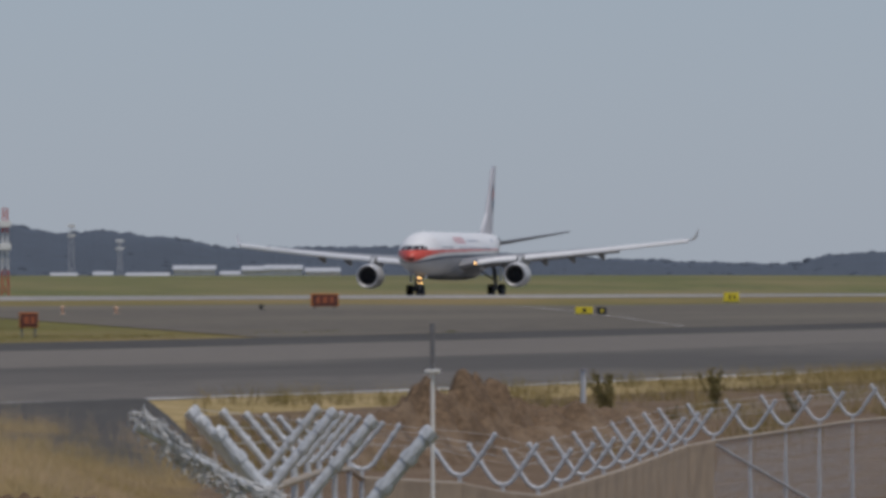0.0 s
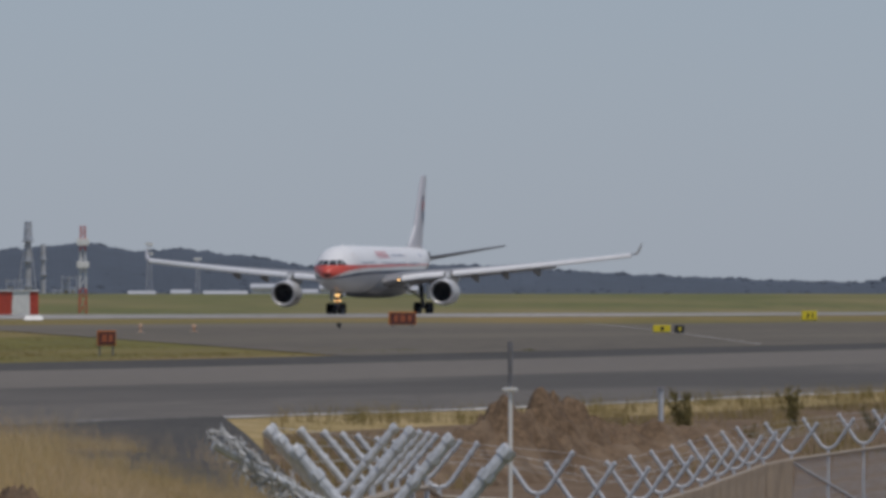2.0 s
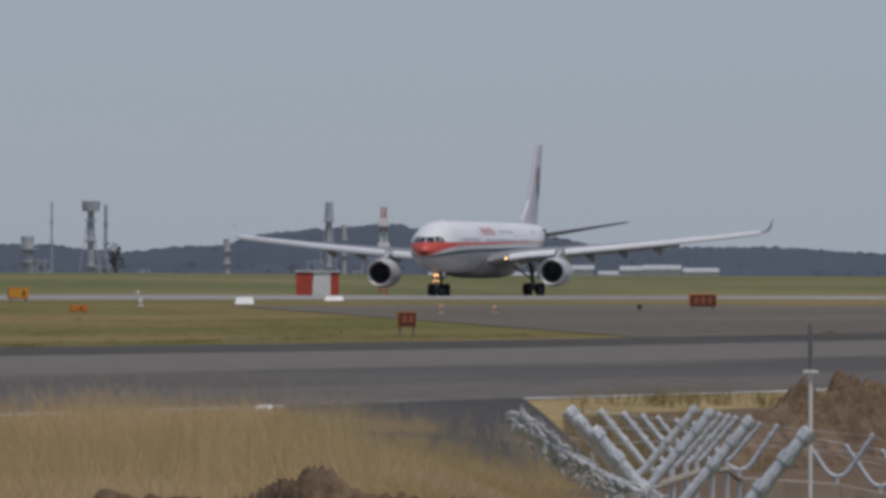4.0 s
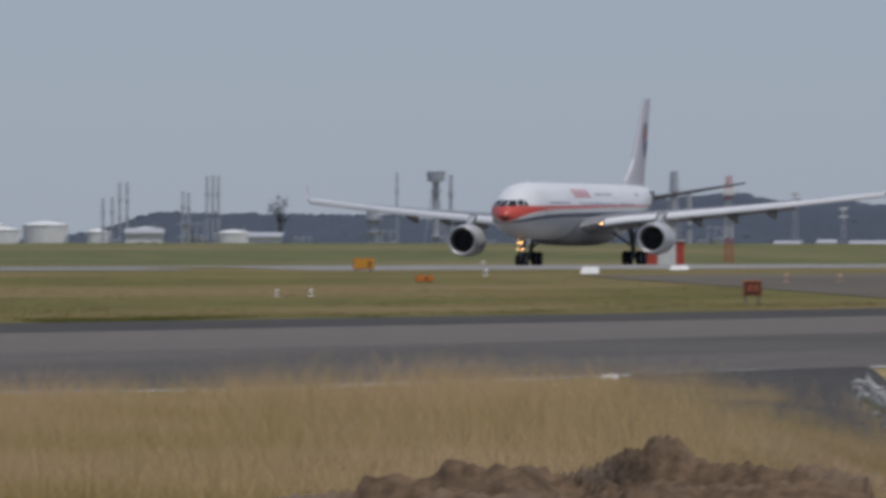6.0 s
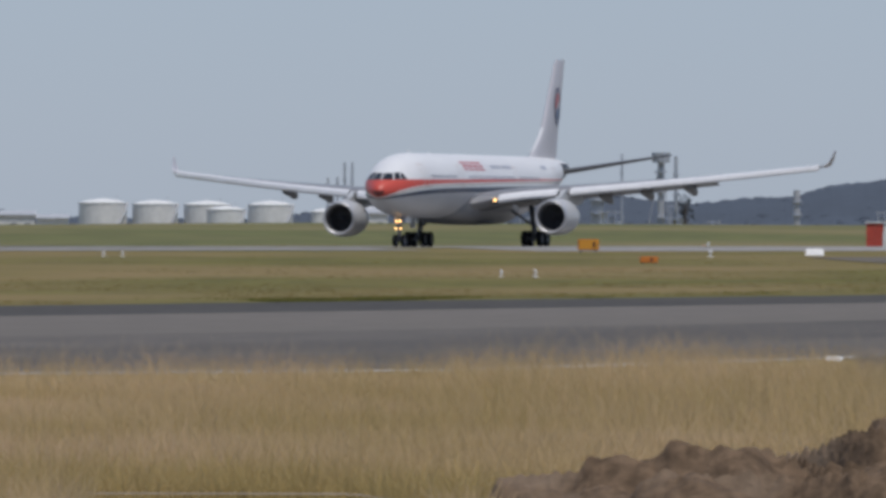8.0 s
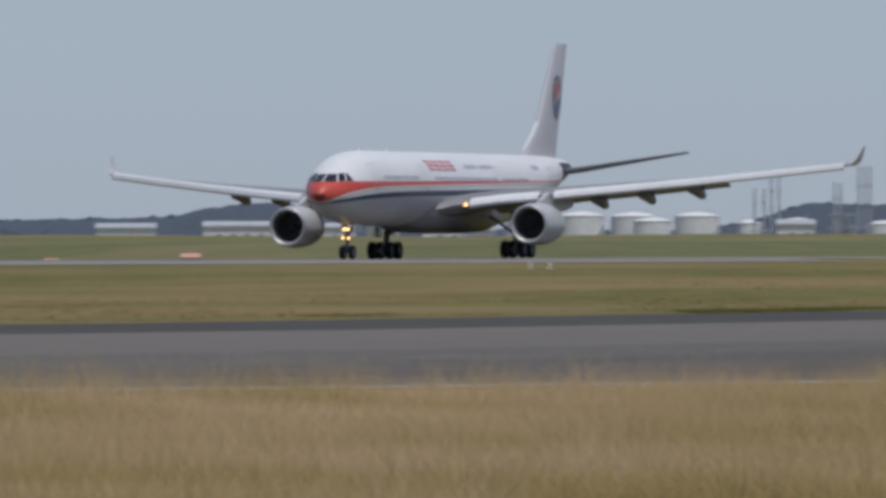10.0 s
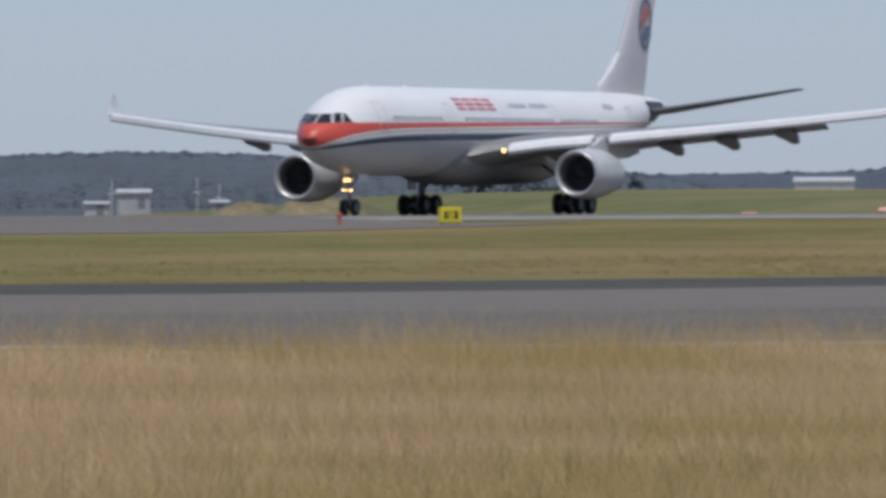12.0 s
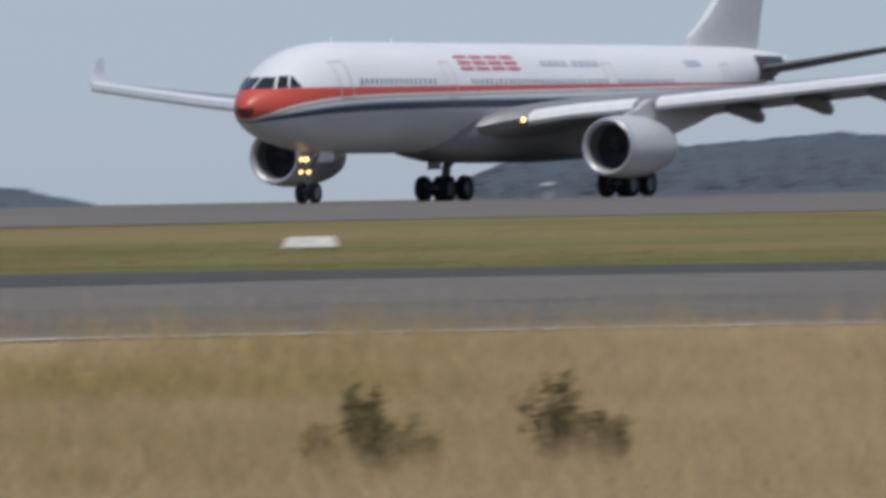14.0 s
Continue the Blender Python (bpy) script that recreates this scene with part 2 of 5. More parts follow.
skewed("exit_line", 772, 773.2, 4.4, [FAR_Y + 1, 135, 150, 165, 180, 190], 0.09, PAINT, "worn pale line along the exit", 1)
skewed("asphalt_apron", 236, 270, 4.1, [56, 60, 68, NEAR_Y - 0.6], 0.15, DARK_ASPHALT, "dark patched asphalt beside the taxiway")


def polar_track(name, az0, az1, r0, r1, lift, material, label):
    """A strip of track that bends round the viewer's place."""
    bm = bmesh.new()
    vs = []
    for i in range(25):
        az = az0 + (az1 - az0) * i / 24
        edge = 0.94 + 0.06 * smooth(0.0, 0.3, i / 24)
        row = []
        for k in range(33):
            r = (r0 + (r1 - r0) * k / 32) * edge
            x, y = r * math.cos(radians(az)), r * math.sin(radians(az))
            row.append(bm.verts.new((x, y, ground_z(x, y) + lift)))
        vs.append(row)
    for a, b in zip(vs, vs[1:]):
        for i in range(32):
            bm.faces.new((a[i], b[i], b[i + 1], a[i + 1]))
    bmesh.ops.recalc_face_normals(bm, faces=bm.faces)
    return tagged(part(name, bm, material, None, smooth_faces=True), label, name, kind="structure")


polar_track("dug_earth", 11.2, 12.75, 56, 256, 0.30, SOIL, "dark dug earth between the fence and the apron")
polar_track("gravel_track", 15.6, 17.6, 98, 112.4, 0.16, GRAVEL, "grey gravel track at the foot of the meadow")
polar_track("track_edge", 15.6, 17.6, 112.3, 113.0, 0.22, matte(mat("dusty_rim", (0.27, 0.225, 0.175), 0.95, vary=0.2, scale=0.4, fine=4.0, bump=0.02)), "pale dusty rim of the gravel track")
# ---- airliner ----
def livery():
    """White fuselage with a red nose and cheat line over a dark blue line, by the airframe's own coordinates."""
    m = bpy.data.materials.new("airliner_paint")
    m.use_nodes = True
    nt = m.node_tree
    bs = nt.nodes["Principled BSDF"]
    tc = nt.nodes.new("ShaderNodeTexCoord")
    sp = nt.nodes.new("ShaderNodeSeparateXYZ")
    nt.links.new(tc.outputs["Object"], sp.inputs[0])
    x, z = sp.outputs[0], sp.outputs[2]

    def op(kind, a, b):
        n = nt.nodes.new("ShaderNodeMath")
        n.operation = kind
        for sock, v in zip(n.inputs, (a, b)):
            if isinstance(v, bpy.types.NodeSocket):
                nt.links.new(v, sock)
            else:
                sock.default_value = v
        return n.outputs[0]

    def falling(amount, rate):
        """amount * e^(-rate x): how far a line swoops down towards the nose."""
        return op("MULTIPLY", op("POWER", 2.718, op("MULTIPLY", x, -rate)), amount)

    def line(level, slope, swoop=None):
        z0 = op("ADD", op("MULTIPLY", x, slope), level)
        return op("SUBTRACT", z0, swoop) if swoop else z0

    def band(low, high):
        return op("MULTIPLY", op("GREATER_THAN", z, low), op("LESS_THAN", z, high))

    dirt = noise_node(nt, 0.5, 5, stretch=(0.25, 1, 1))
    fine = noise_node(nt, 6.0, 4, stretch=(0.3, 1, 1))
    white = mix_node(nt, ramp_node(nt, dirt.outputs[0], [(0.35, 0.0), (0.7, 1.0)]), (0.70, 0.70, 0.70), (0.63, 0.63, 0.64))
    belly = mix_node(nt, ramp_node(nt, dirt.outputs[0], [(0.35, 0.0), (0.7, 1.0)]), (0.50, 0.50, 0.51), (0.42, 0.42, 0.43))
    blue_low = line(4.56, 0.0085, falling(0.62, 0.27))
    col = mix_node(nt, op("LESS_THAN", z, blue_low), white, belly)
    col = mix_node(nt, band(blue_low, line(4.94, 0.0085, falling(0.90, 0.27))), col, (0.026, 0.042, 0.078))
    col = mix_node(nt, band(line(4.94, 0.0085, falling(0.90, 0.27)), line(5.04, 0.0085, falling(0.95, 0.27))), col, (0.36, 0.40, 0.43))
    col = mix_node(nt, band(line(5.11, 0.0125, falling(1.29, 0.42)), line(5.20, 0.0125, falling(1.29, 0.42))), col, (0.33, 0.27, 0.19))
    col = mix_node(nt, band(line(5.31, 0.0125, falling(1.29, 0.44)), line(5.73, 0.0065)), col, (0.53, 0.070, 0.046))
    # Darker over the lower tip of the nose.
    dark_tip = op("MULTIPLY", op("LESS_THAN", x, 0.30), op("LESS_THAN", z, 4.8))
    col = mix_node(nt, op("MULTIPLY", dark_tip, 0.8), col, (0.05, 0.02, 0.02))
    nt.links.new(col, bs.inputs["Base Color"])
    nt.links.new(ramp_node(nt, fine.outputs[0], [(0.2, 0.34), (0.8, 0.48)]), bs.inputs["Roughness"])
    return m


LIVERY = livery()
# Light grey wing paint darkened so the colour holds the underside's shade.
WING_SHADED = mat("wing_shaded_grey", (0.21, 0.21, 0.22), 0.4, vary=0.08, scale=0.6, fine=4.0)
# Darker copy of the wing grey, with shade under the wing painted in.
FAIRING_SHADED = mat("fairing_shaded_grey", (0.15, 0.152, 0.158), 0.45, vary=0.1)
# Tailplane grey taken far down: its shaded underside is painted in.
TAIL_SHADED = mat("tailplane_shaded_grey", (0.085, 0.088, 0.095), 0.45, vary=0.1)
FIN_PAINT = mat("fin_paint", (0.53, 0.515, 0.54), 0.4, vary=0.05, scale=0.4, fine=3.0)
WHITE_PAINT = mat("white_paint", (0.68, 0.68, 0.69), 0.35, vary=0.05, scale=0.4, fine=3.0)
NACELLE = mat("nacelle_paint", (0.47, 0.475, 0.48), 0.35, vary=0.06, scale=0.6, fine=5.0)
BARE_METAL = mat("polished_metal", (0.72, 0.72, 0.73), 0.25, 0.9, vary=0.06, scale=1.0, fine=8.0)
FAN_DARK = mat("fan_dark", (0.06, 0.06, 0.065), 0.5, 0.3, vary=0.2, fine=6.0)
RUBBER = mat("tyre_rubber", (0.018, 0.018, 0.018), 0.85, vary=0.25, scale=2.0, fine=12.0)
GEAR_GREY = mat("gear_metal", (0.20, 0.20, 0.21), 0.5, 0.4, vary=0.2, scale=3.0, fine=15.0)
GLASS_DARK = mat("dark_glass", (0.012, 0.014, 0.018), 0.08, vary=0.1)
RED_PAINT = mat("red_paint", (0.52, 0.13, 0.14), 0.4, vary=0.08)
BLUE_PAINT = mat("blue_paint", (0.09, 0.15, 0.27), 0.4, vary=0.08)
GREY_PAINT = mat("grey_lettering", (0.42, 0.44, 0.50), 0.4, vary=0.08)
LINE_GREY = mat("panel_line_grey", (0.56, 0.49, 0.47), 0.5, vary=0.1)
LANDING_LAMP = glow("landing_lamp", (1.0, 0.58, 0.20), 4.0)

TOP = ((0, 4.75), (0.12, 5.02), (0.5, 5.38), (1.2, 5.78), (2.2, 6.32), (3.4, 7.02), (5, 7.6), (7, 7.98), (9, 8.10), (12, 8.12), (44, 8.12), (50, 8.10), (56, 8.04), (60, 7.88), (63.2, 7.6))
BOTTOM = ((0, 4.75), (0.12, 4.48), (0.5, 4.12), (1.2, 3.75), (2.2, 3.36), (3.4, 3.05), (5, 2.78), (7, 2.57), (9, 2.49), (12, 2.48), (40, 2.48), (44, 2.72), (48, 3.35), (52, 4.15), (56, 5.05), (60, 6.1), (63.2, 7.0))
HALF = ((0, 0.02), (0.12, 0.3), (0.5, 0.66), (1.2, 1.12), (2.2, 1.62), (3.4, 2.08), (5, 2.48), (7, 2.74), (9, 2.81), (12, 2.82), (42, 2.82), (46, 2.7), (50, 2.4), (54, 1.92), (58, 1.3), (61, 0.75), (63.2, 0.3))


def curve(v, keys):
    """Smooth curve through keys (cubic with finite-difference slopes)."""
    xs, ys = [k[0] for k in keys], [k[1] for k in keys]
    i = max(0, min(len(xs) - 2, int(np.searchsorted(xs, v)) - 1))

    def slope(j):
        if j == 0 or j == len(xs) - 1:
            a, b = (0, 1) if j == 0 else (j - 1, j)
            return (ys[b] - ys[a]) / (xs[b] - xs[a])
        l, r = (ys[j] - ys[j - 1]) / (xs[j] - xs[j - 1]), (ys[j + 1] - ys[j]) / (xs[j + 1] - xs[j])
        return 0 if l * r <= 0 else 2 * l * r / (l + r)

    h = xs[i + 1] - xs[i]
    u = (v - xs[i]) / h
    a, b = slope(i) * h, slope(i + 1) * h
    return (2 * u ** 3 - 3 * u ** 2 + 1) * ys[i] + (u ** 3 - 2 * u ** 2 + u) * a + (3 * u ** 2 - 2 * u ** 3) * ys[i + 1] + (u ** 3 - u ** 2) * b


def hull(x, ang, out=0.0):
    """Point on the fuselage skin; ang from the top, positive to port (-y)."""
    t, b, w = curve(x, TOP), curve(x, BOTTOM), curve(x, HALF)
    mid = (t + b) / 2
    h = (t - b) / 2
    return (x, -(w + out) * math.sin(ang), mid + (h + out) * math.cos(ang))


def hull_at(x, z, side=-1, out=0.02):
    """Point on the skin at height z on one side (-1: port)."""
    t, b, w = curve(x, TOP), curve(x, BOTTOM), curve(x, HALF)
    c = max(-1, min(1, (z - (t + b) / 2) / ((t - b) / 2)))
    return (x, side * (w * math.sqrt(1 - c * c) + out), z)


def skin_patch(bm, x0, x1, z0, z1, side=-1, out=0.025, nx=2, nz=3):
    """A panel that lies on the fuselage skin."""
    vs = [[bm.verts.new(hull_at(x0 + (x1 - x0) * i / nx, z0 + (z1 - z0) * j / nz, side, out)) for j in range(nz + 1)] for i in range(nx + 1)]
    for i in range(nx):
        for j in range(nz):
            f = (vs[i][j], vs[i + 1][j], vs[i + 1][j + 1], vs[i][j + 1])
            bm.faces.new(f if side < 0 else tuple(reversed(f)))


def skin_frame(bm, x0, x1, z0, z1, w, side=-1, out=0.02):
    for a, b, c, d in ((x0, x0 + w, z0, z1), (x1 - w, x1, z0, z1), (x0, x1, z0, z0 + w), (x0, x1, z1 - w, z1)):
        skin_patch(bm, a, b, c, d, side, out, 1, 6 if d - c > 1 else 1)


def airfoil(le, chord, thick, n=9, camber=0.02):
    """Section in the x-z plane round (x, y, z) of its leading edge."""
    xs = [0.5 * (1 - math.cos(math.pi * i / n)) for i in range(n + 1)]

    def yt(u):
        return 5 * thick * (0.2969 * math.sqrt(u) - 0.126 * u - 0.3516 * u * u + 0.2843 * u ** 3 - 0.1015 * u ** 4)

    up = [(le[0] + u * chord, le[1], le[2] + chord * (yt(u) + camber * 4 * u * (1 - u))) for u in xs]
    lo = [(le[0] + u * chord, le[1], le[2] + chord * (-yt(u) + camber * 4 * u * (1 - u))) for u in reversed(xs[1:-1])]
    return up + lo


def wing_geom(y):
    """Leading edge x, chord and height of the wing at half-span y."""
    le = ramp(y, ((0, 19.0), (2.8, 20.7), (4.4, 22.6), (9.0, 25.7), (29.9, 38.5)))
    te = ramp(y, ((0, 33.2), (2.8, 33.4), (9.6, 34.7), (29.9, 41.05)))
    z = 3.75 + 0.072 * y + 0.0008 * y * y + ramp(y, ((2.8, -0.42), (4.4, -0.14), (6.5, 0.0)))
    return le, te - le, z


def build_wing(side):
    bm = bmesh.new()
    rings = []
    for y in (1.5, 2.8, 3.6, 4.4, 5.5, 7.5, 9.6, 13, 17, 21, 25, 28, 29.9):
        le, ch, z = wing_geom(y)
        rings.append(airfoil((le, side * y, z + 0.25), ch, 0.14 - 0.0022 * y, camber=0.012))
    loft(bm, rings)
    wing = part("wing", bm, WING_SHADED, airliner, "swept grey wing with bright leading edge, underside shade in its paint", True)
    le, ch, z = wing_geom(29.9)
    bm = bmesh.new()
    loft(bm, [airfoil((le, side * 29.9, z + 0.25), ch, 0.08, camber=0), airfoil((le + 0.7, side * 30.2, z + 0.55), ch * 0.72, 0.08, camber=0), airfoil((le + 1.3, side * 30.36, z + 1.0), ch * 0.5, 0.08, camber=0), airfoil((le + 2.0, side * 30.5, z + 1.65), ch * 0.26, 0.07, camber=0)])
    part("winglet", bm, FIN_PAINT, wing, "pale canted winglet", True)
    for span in ((4.6, 6.5, 9.1), (10.1, 15, 20, 25, 29.6)):
        bm = bmesh.new()
        rings = []
        for y in span:
            le, ch, z = wing_geom(y)
            k = 1 - 0.016 * y
            rings.append([(le - 0.48 * k, side * y, z + 0.02), (le - 0.30 * k, side * y, z + 0.32), (le + 0.3, side * y, z + 0.25 + 0.36 * k), (le + 0.25, side * y, z + 0.02), (le - 0.28 * k, side * y, z - 0.20 * k)])
        loft(bm, rings)
        part("slat", bm, WHITE_PAINT, wing, "drooped leading-edge slat", True)
    bm = bmesh.new()
    rings = []
    for y in (3.4, 9.6, 13, 20.5):
        le, ch, z = wing_geom(y)
        te = le + ch
        rings.append([(te - 1.3, side * y, z + 0.3), (te + 0.1, side * y, z + 0.02), (te + 0.55, side * y, z - 0.28), (te - 0.2, side * y, z - 0.1), (te - 1.2, side * y, z + 0.05)])
    loft(bm, rings)
    part("flap", bm, WING_SHADED, wing, "lowered trailing-edge flap", True)
    for y in (6.2, 11.3, 14.75, 18.4):
        le, ch, z = wing_geom(y)
        te = le + ch
        bm = bmesh.new()
        prof = [(-3.6, 0.03), (-2.8, 0.26), (-1.4, 0.40), (0.2, 0.40), (0.9, 0.26), (1.25, 0.05)]
        lathe(bm, prof, 10, cap=True)
        for v in bm.verts:
            v.co = Vector((v.co.x + te, v.co.y * 0.8 + side * y, v.co.z * 1.25 + z - 0.46 - 0.24 * max(-1.0, v.co.x)))
        part("flap_fairing", bm, FAIRING_SHADED, wing, "", True)
    bm = bmesh.new()
    le, ch, z = wing_geom(4.3)
    bmesh.ops.create_uvsphere(bm, u_segments=10, v_segments=6, radius=0.11, matrix=Matrix.Translation((le - 0.06, side * 4.3, z + 0.14)))
    part("landing_light", bm, LANDING_LAMP, wing, "lit amber landing light")


def build_engine(side):
    e = holder("engine", pose(21.25, side * 9.6, 2.54))
    e.parent = airliner
    e["label"] = "large turbofan engine hung on a pylon"
    bm = bmesh.new()
    lathe(bm, [(0.35, 1.18), (0.12, 1.23), (0.02, 1.31), (0.0, 1.37), (0.05, 1.43), (0.35, 1.51)], 40)
    part("intake_lip", bm, mat("lip_metal", (0.50, 0.50, 0.51), 0.42, 0.5, vary=0.08), e, "dull metal intake lip", True)
    bm = bmesh.new()
    lathe(bm, [(0.345, 1.505), (1.2, 1.59), (2.4, 1.61), (3.8, 1.54), (5.2, 1.30), (6.1, 1.06), (6.1, 1.0)], 40)
    part("cowl", bm, NACELLE, e, "light grey engine cowl", True)
    bm = bmesh.new()
    lathe(bm, [(0.34, 1.185), (0.9, 1.14), (1.45, 1.14), (1.45, 0.3)], 40)
    part("intake_duct", bm, mat("duct_grey", (0.16, 0.16, 0.165), 0.5, vary=0.1), e, "", True)
    fan = holder("fan")
    fan.parent = e
    bm = bmesh.new()
    lathe(bm, [(0.95, 0.01), (1.05, 0.14), (1.35, 0.32), (1.45, 0.36)], 20)
    part("spinner", bm, FAN_DARK, fan, "", True)
    for i in range(22):
        bm = bmesh.new()
        a = 2 * math.pi * i / 22
        r = Matrix.Rotation(a, 4, "X")
        vs = [bm.verts.new(r @ Vector(p)) for p in ((1.3, -0.03, 0.34), (1.42, 0.05, 0.34), (1.43, 0.15, 1.12), (1.2, -0.13, 1.12))]
        bm.faces.new(vs)
        blade = part("blade", bm, FAN_DARK, fan)
        if i:
            old = blade.data
            blade.data = first
            blade.rotation_euler = (a, 0, 0)
            bpy.data.meshes.remove(old)
        else:
            first = blade.data
    bm = bmesh.new()
    lathe(bm, [(5.6, 0.75), (6.4, 0.62), (7.0, 0.3), (7.3, 0.05)], 20)
    part("exhaust_cone", bm, GEAR_GREY, e, "", True)
    bm = bmesh.new()
    le, ch, z = wing_geom(9.37)
    rings = []
    for x, lo, hi, w in ((2.0, 1.45, 1.62, 0.06), (3.4, 1.42, 1.85, 0.15), (4.4, 1.30, 2.25, 0.22), (5.0, 1.15, 2.42, 0.25), (6.5, 0.90, 2.25, 0.25), (9.0, 1.0, 2.05, 0.20), (11.5, 1.35, 1.95, 0.05)):
        rings.append([(x, -w, lo), (x, w, lo), (x, w, hi), (x, -w, hi)])
    loft(bm, rings)
    part("pylon", bm, NACELLE, e, "light grey engine pylon", True)


WHEELS = []


def build_wheel(parent, at, r, w):
    hub = holder("wheel", pose(*at))
    hub.parent = parent
    bm = bmesh.new()
    lathe(bm, [(-w * 0.42, r * 0.58), (-w * 0.5, r * 0.75), (-w * 0.46, r * 0.92), (-w * 0.25, r), (w * 0.25, r), (w * 0.46, r * 0.92), (w * 0.5, r * 0.75), (w * 0.42, r * 0.58)], 28, "Y")
    part("tyre", bm, RUBBER, hub, "black rubber tyre", True)
    bm = bmesh.new()
    lathe(bm, [(-w * 0.40, r * 0.6), (-w * 0.3, r * 0.5), (-w * 0.25, r * 0.2), (-w * 0.32, 0.02), (w * 0.32, 0.02), (w * 0.25, r * 0.2), (w * 0.3, r * 0.5), (w * 0.40, r * 0.6)], 20, "Y")
    part("rim", bm, GEAR_GREY, hub, "grey metal rim", True)
    WHEELS.append((hub, at, r))


def build_gear():
    g = holder("nose_gear", pose(6.8, 0, 0))
    g.parent = airliner
    bm = bmesh.new()
    add_tube(bm, (0, 0, 0.55), (-0.15, 0, 3.0), 0.14)
    add_tube(bm, (0, -0.4, 0.52), (0, 0.4, 0.52), 0.08)
    add_tube(bm, (0.0, 0, 1.5), (1.7, 0, 2.9), 0.07)
    add_box(bm, (0.12, 0.5, 0.2), (-0.2, 0, 1.75), bevel=0.03)
    part("strut", bm, GEAR_GREY, g)
    for y in (-0.36, 0.36):
        build_wheel(g, (0, y, 0.52), 0.52, 0.36)
        bm = bmesh.new()
        add_box(bm, (1.6, 0.04, 0.5), (1.0, y * 1.5, 2.35), bevel=0.015)
        part("gear_door", bm, WHITE_PAINT, g)
    for y, z, r in ((-0.14, 2.22, 0.09), (0.14, 2.22, 0.09), (-0.22, 1.58, 0.075), (0.22, 1.58, 0.075)):
        bm = bmesh.new()
        lathe(bm, [(0, 0.01), (0.02, r), (0.16, r * 0.8), (0.2, 0.01)], 12)
        bmesh.ops.translate(bm, verts=bm.verts, vec=(-0.42, y, z))
        part("taxi_light", bm, LANDING_LAMP, g, "lit amber lamp")
    for side in (-1, 1):
        g = holder("main_gear", pose(32.2, side * 5.34, 0))
        g.parent = airliner
        bm = bmesh.new()
        add_tube(bm, (0, 0, 0.7), (0.1, -side * 0.4, 3.6), 0.24)
        add_tube(bm, (0, 0, 1.7), (0.1, -side * 2.2, 3.2), 0.11)
        add_tube(bm, (0, 0, 1.7), (1.6, -side * 0.3, 3.3), 0.09)
        add_box(bm, (2.2, 0.3, 0.3), (0, 0, 0.72), bevel=0.05)
        for x in (-0.99, 0.99):
            add_tube(bm, (x, -0.75, 0.7), (x, 0.75, 0.7), 0.1)
        part("strut", bm, GEAR_GREY, g)
        bm = bmesh.new()
        add_box(bm, (1.5, 0.06, 1.8), (0, side * 0.55, 2.6), bevel=0.02)
        part("gear_door", bm, NACELLE, g)
        for x in (-0.99, 0.99):
            for y in (-0.70, 0.70):
                build_wheel(g, (x, y, 0.69), 0.69, 0.5)


airliner = tagged(holder("airliner"), "white twin-engine airliner with red nose rolling along the runway", "airplane")


def build_airliner():
    bm = bmesh.new()
    xs = [0, 0.05, 0.12, 0.25, 0.5, 0.8, 1.2, 1.7, 2.2, 2.8, 3.4, 4.2, 5, 6, 7, 8, 9, 10.5, 12] + [12 + 2 * i for i in range(1, 17)] + [46, 48, 50, 52, 54, 56, 58, 60, 61.5, 62.6, 63.2]
    n = 48
    loft(bm, [[hull(x, 2 * math.pi * i / n) for i in range(n)] for x in xs])
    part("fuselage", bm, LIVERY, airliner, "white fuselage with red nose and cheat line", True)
    bm = bmesh.new()
    rings = []
    for x, w, lo in ((17.5, 1.2, 2.6), (19.5, 2.3, 2.25), (22, 2.95, 2.0), (26, 3.15, 1.92), (32, 3.15, 1.92), (36, 2.9, 2.05), (39, 2.2, 2.35), (41, 1.2, 2.65)):
        ring = []
        for i in range(24):
            a = 2 * math.pi * i / 24
            c, s = math.cos(a), math.sin(a)
            e = 0.6
            hgt = 4.3 - lo if s < 0 else 0.5
            ring.append((x, w * math.copysign(abs(c) ** e, c), 4.3 + hgt * math.copysign(abs(s) ** e, s) if s < 0 else 4.3 + 0.5 * abs(s) ** e))
        rings.append(ring)
    loft(bm, rings)
    # Fairing grey is lowered to carry the shade beneath the fuselage.
    part("belly_fairing", bm, mat("belly_shaded_grey", (0.21, 0.21, 0.215), 0.4, vary=0.1, scale=0.5, fine=4.0), airliner, "grey belly fairing with underside shade in its paint", True)
    for side in (-1, 1):
        build_wing(side)
        build_engine(side)
        bm = bmesh.new()
        loft(bm, [airfoil((56.5, side * 0.5, 6.75), 5.2, 0.10, camber=0), airfoil((57.6, side * 2.0, 6.95), 4.7, 0.10, camber=0), airfoil((63.1, side * 9.5, 8.25), 2.0, 0.09, camber=0)])
        part("tailplane", bm, TAIL_SHADED, airliner, "grey tailplane with underside shade in its colour", True)
    bm = bmesh.new()

    def fin_section(z, le, te, th):
        return [(p[0], p[2] - 0, z) for p in airfoil((le, 0, 0), te - le, th, camber=0)]

    loft(bm, [fin_section(7.6, 49.6, 59.6, 0.05), fin_section(8.5, 50.8, 59.85, 0.055), fin_section(9.5, 52.75, 60.15, 0.075), fin_section(10.8, 54.6, 60.6, 0.09), fin_section(16.5, 59.05, 62.75, 0.09), fin_section(17.0, 59.8, 62.95, 0.05)])
    part("tail_fin", bm, FIN_PAINT, airliner, "white tail fin with a round red and blue emblem", True)
    build_gear()
    build_details()


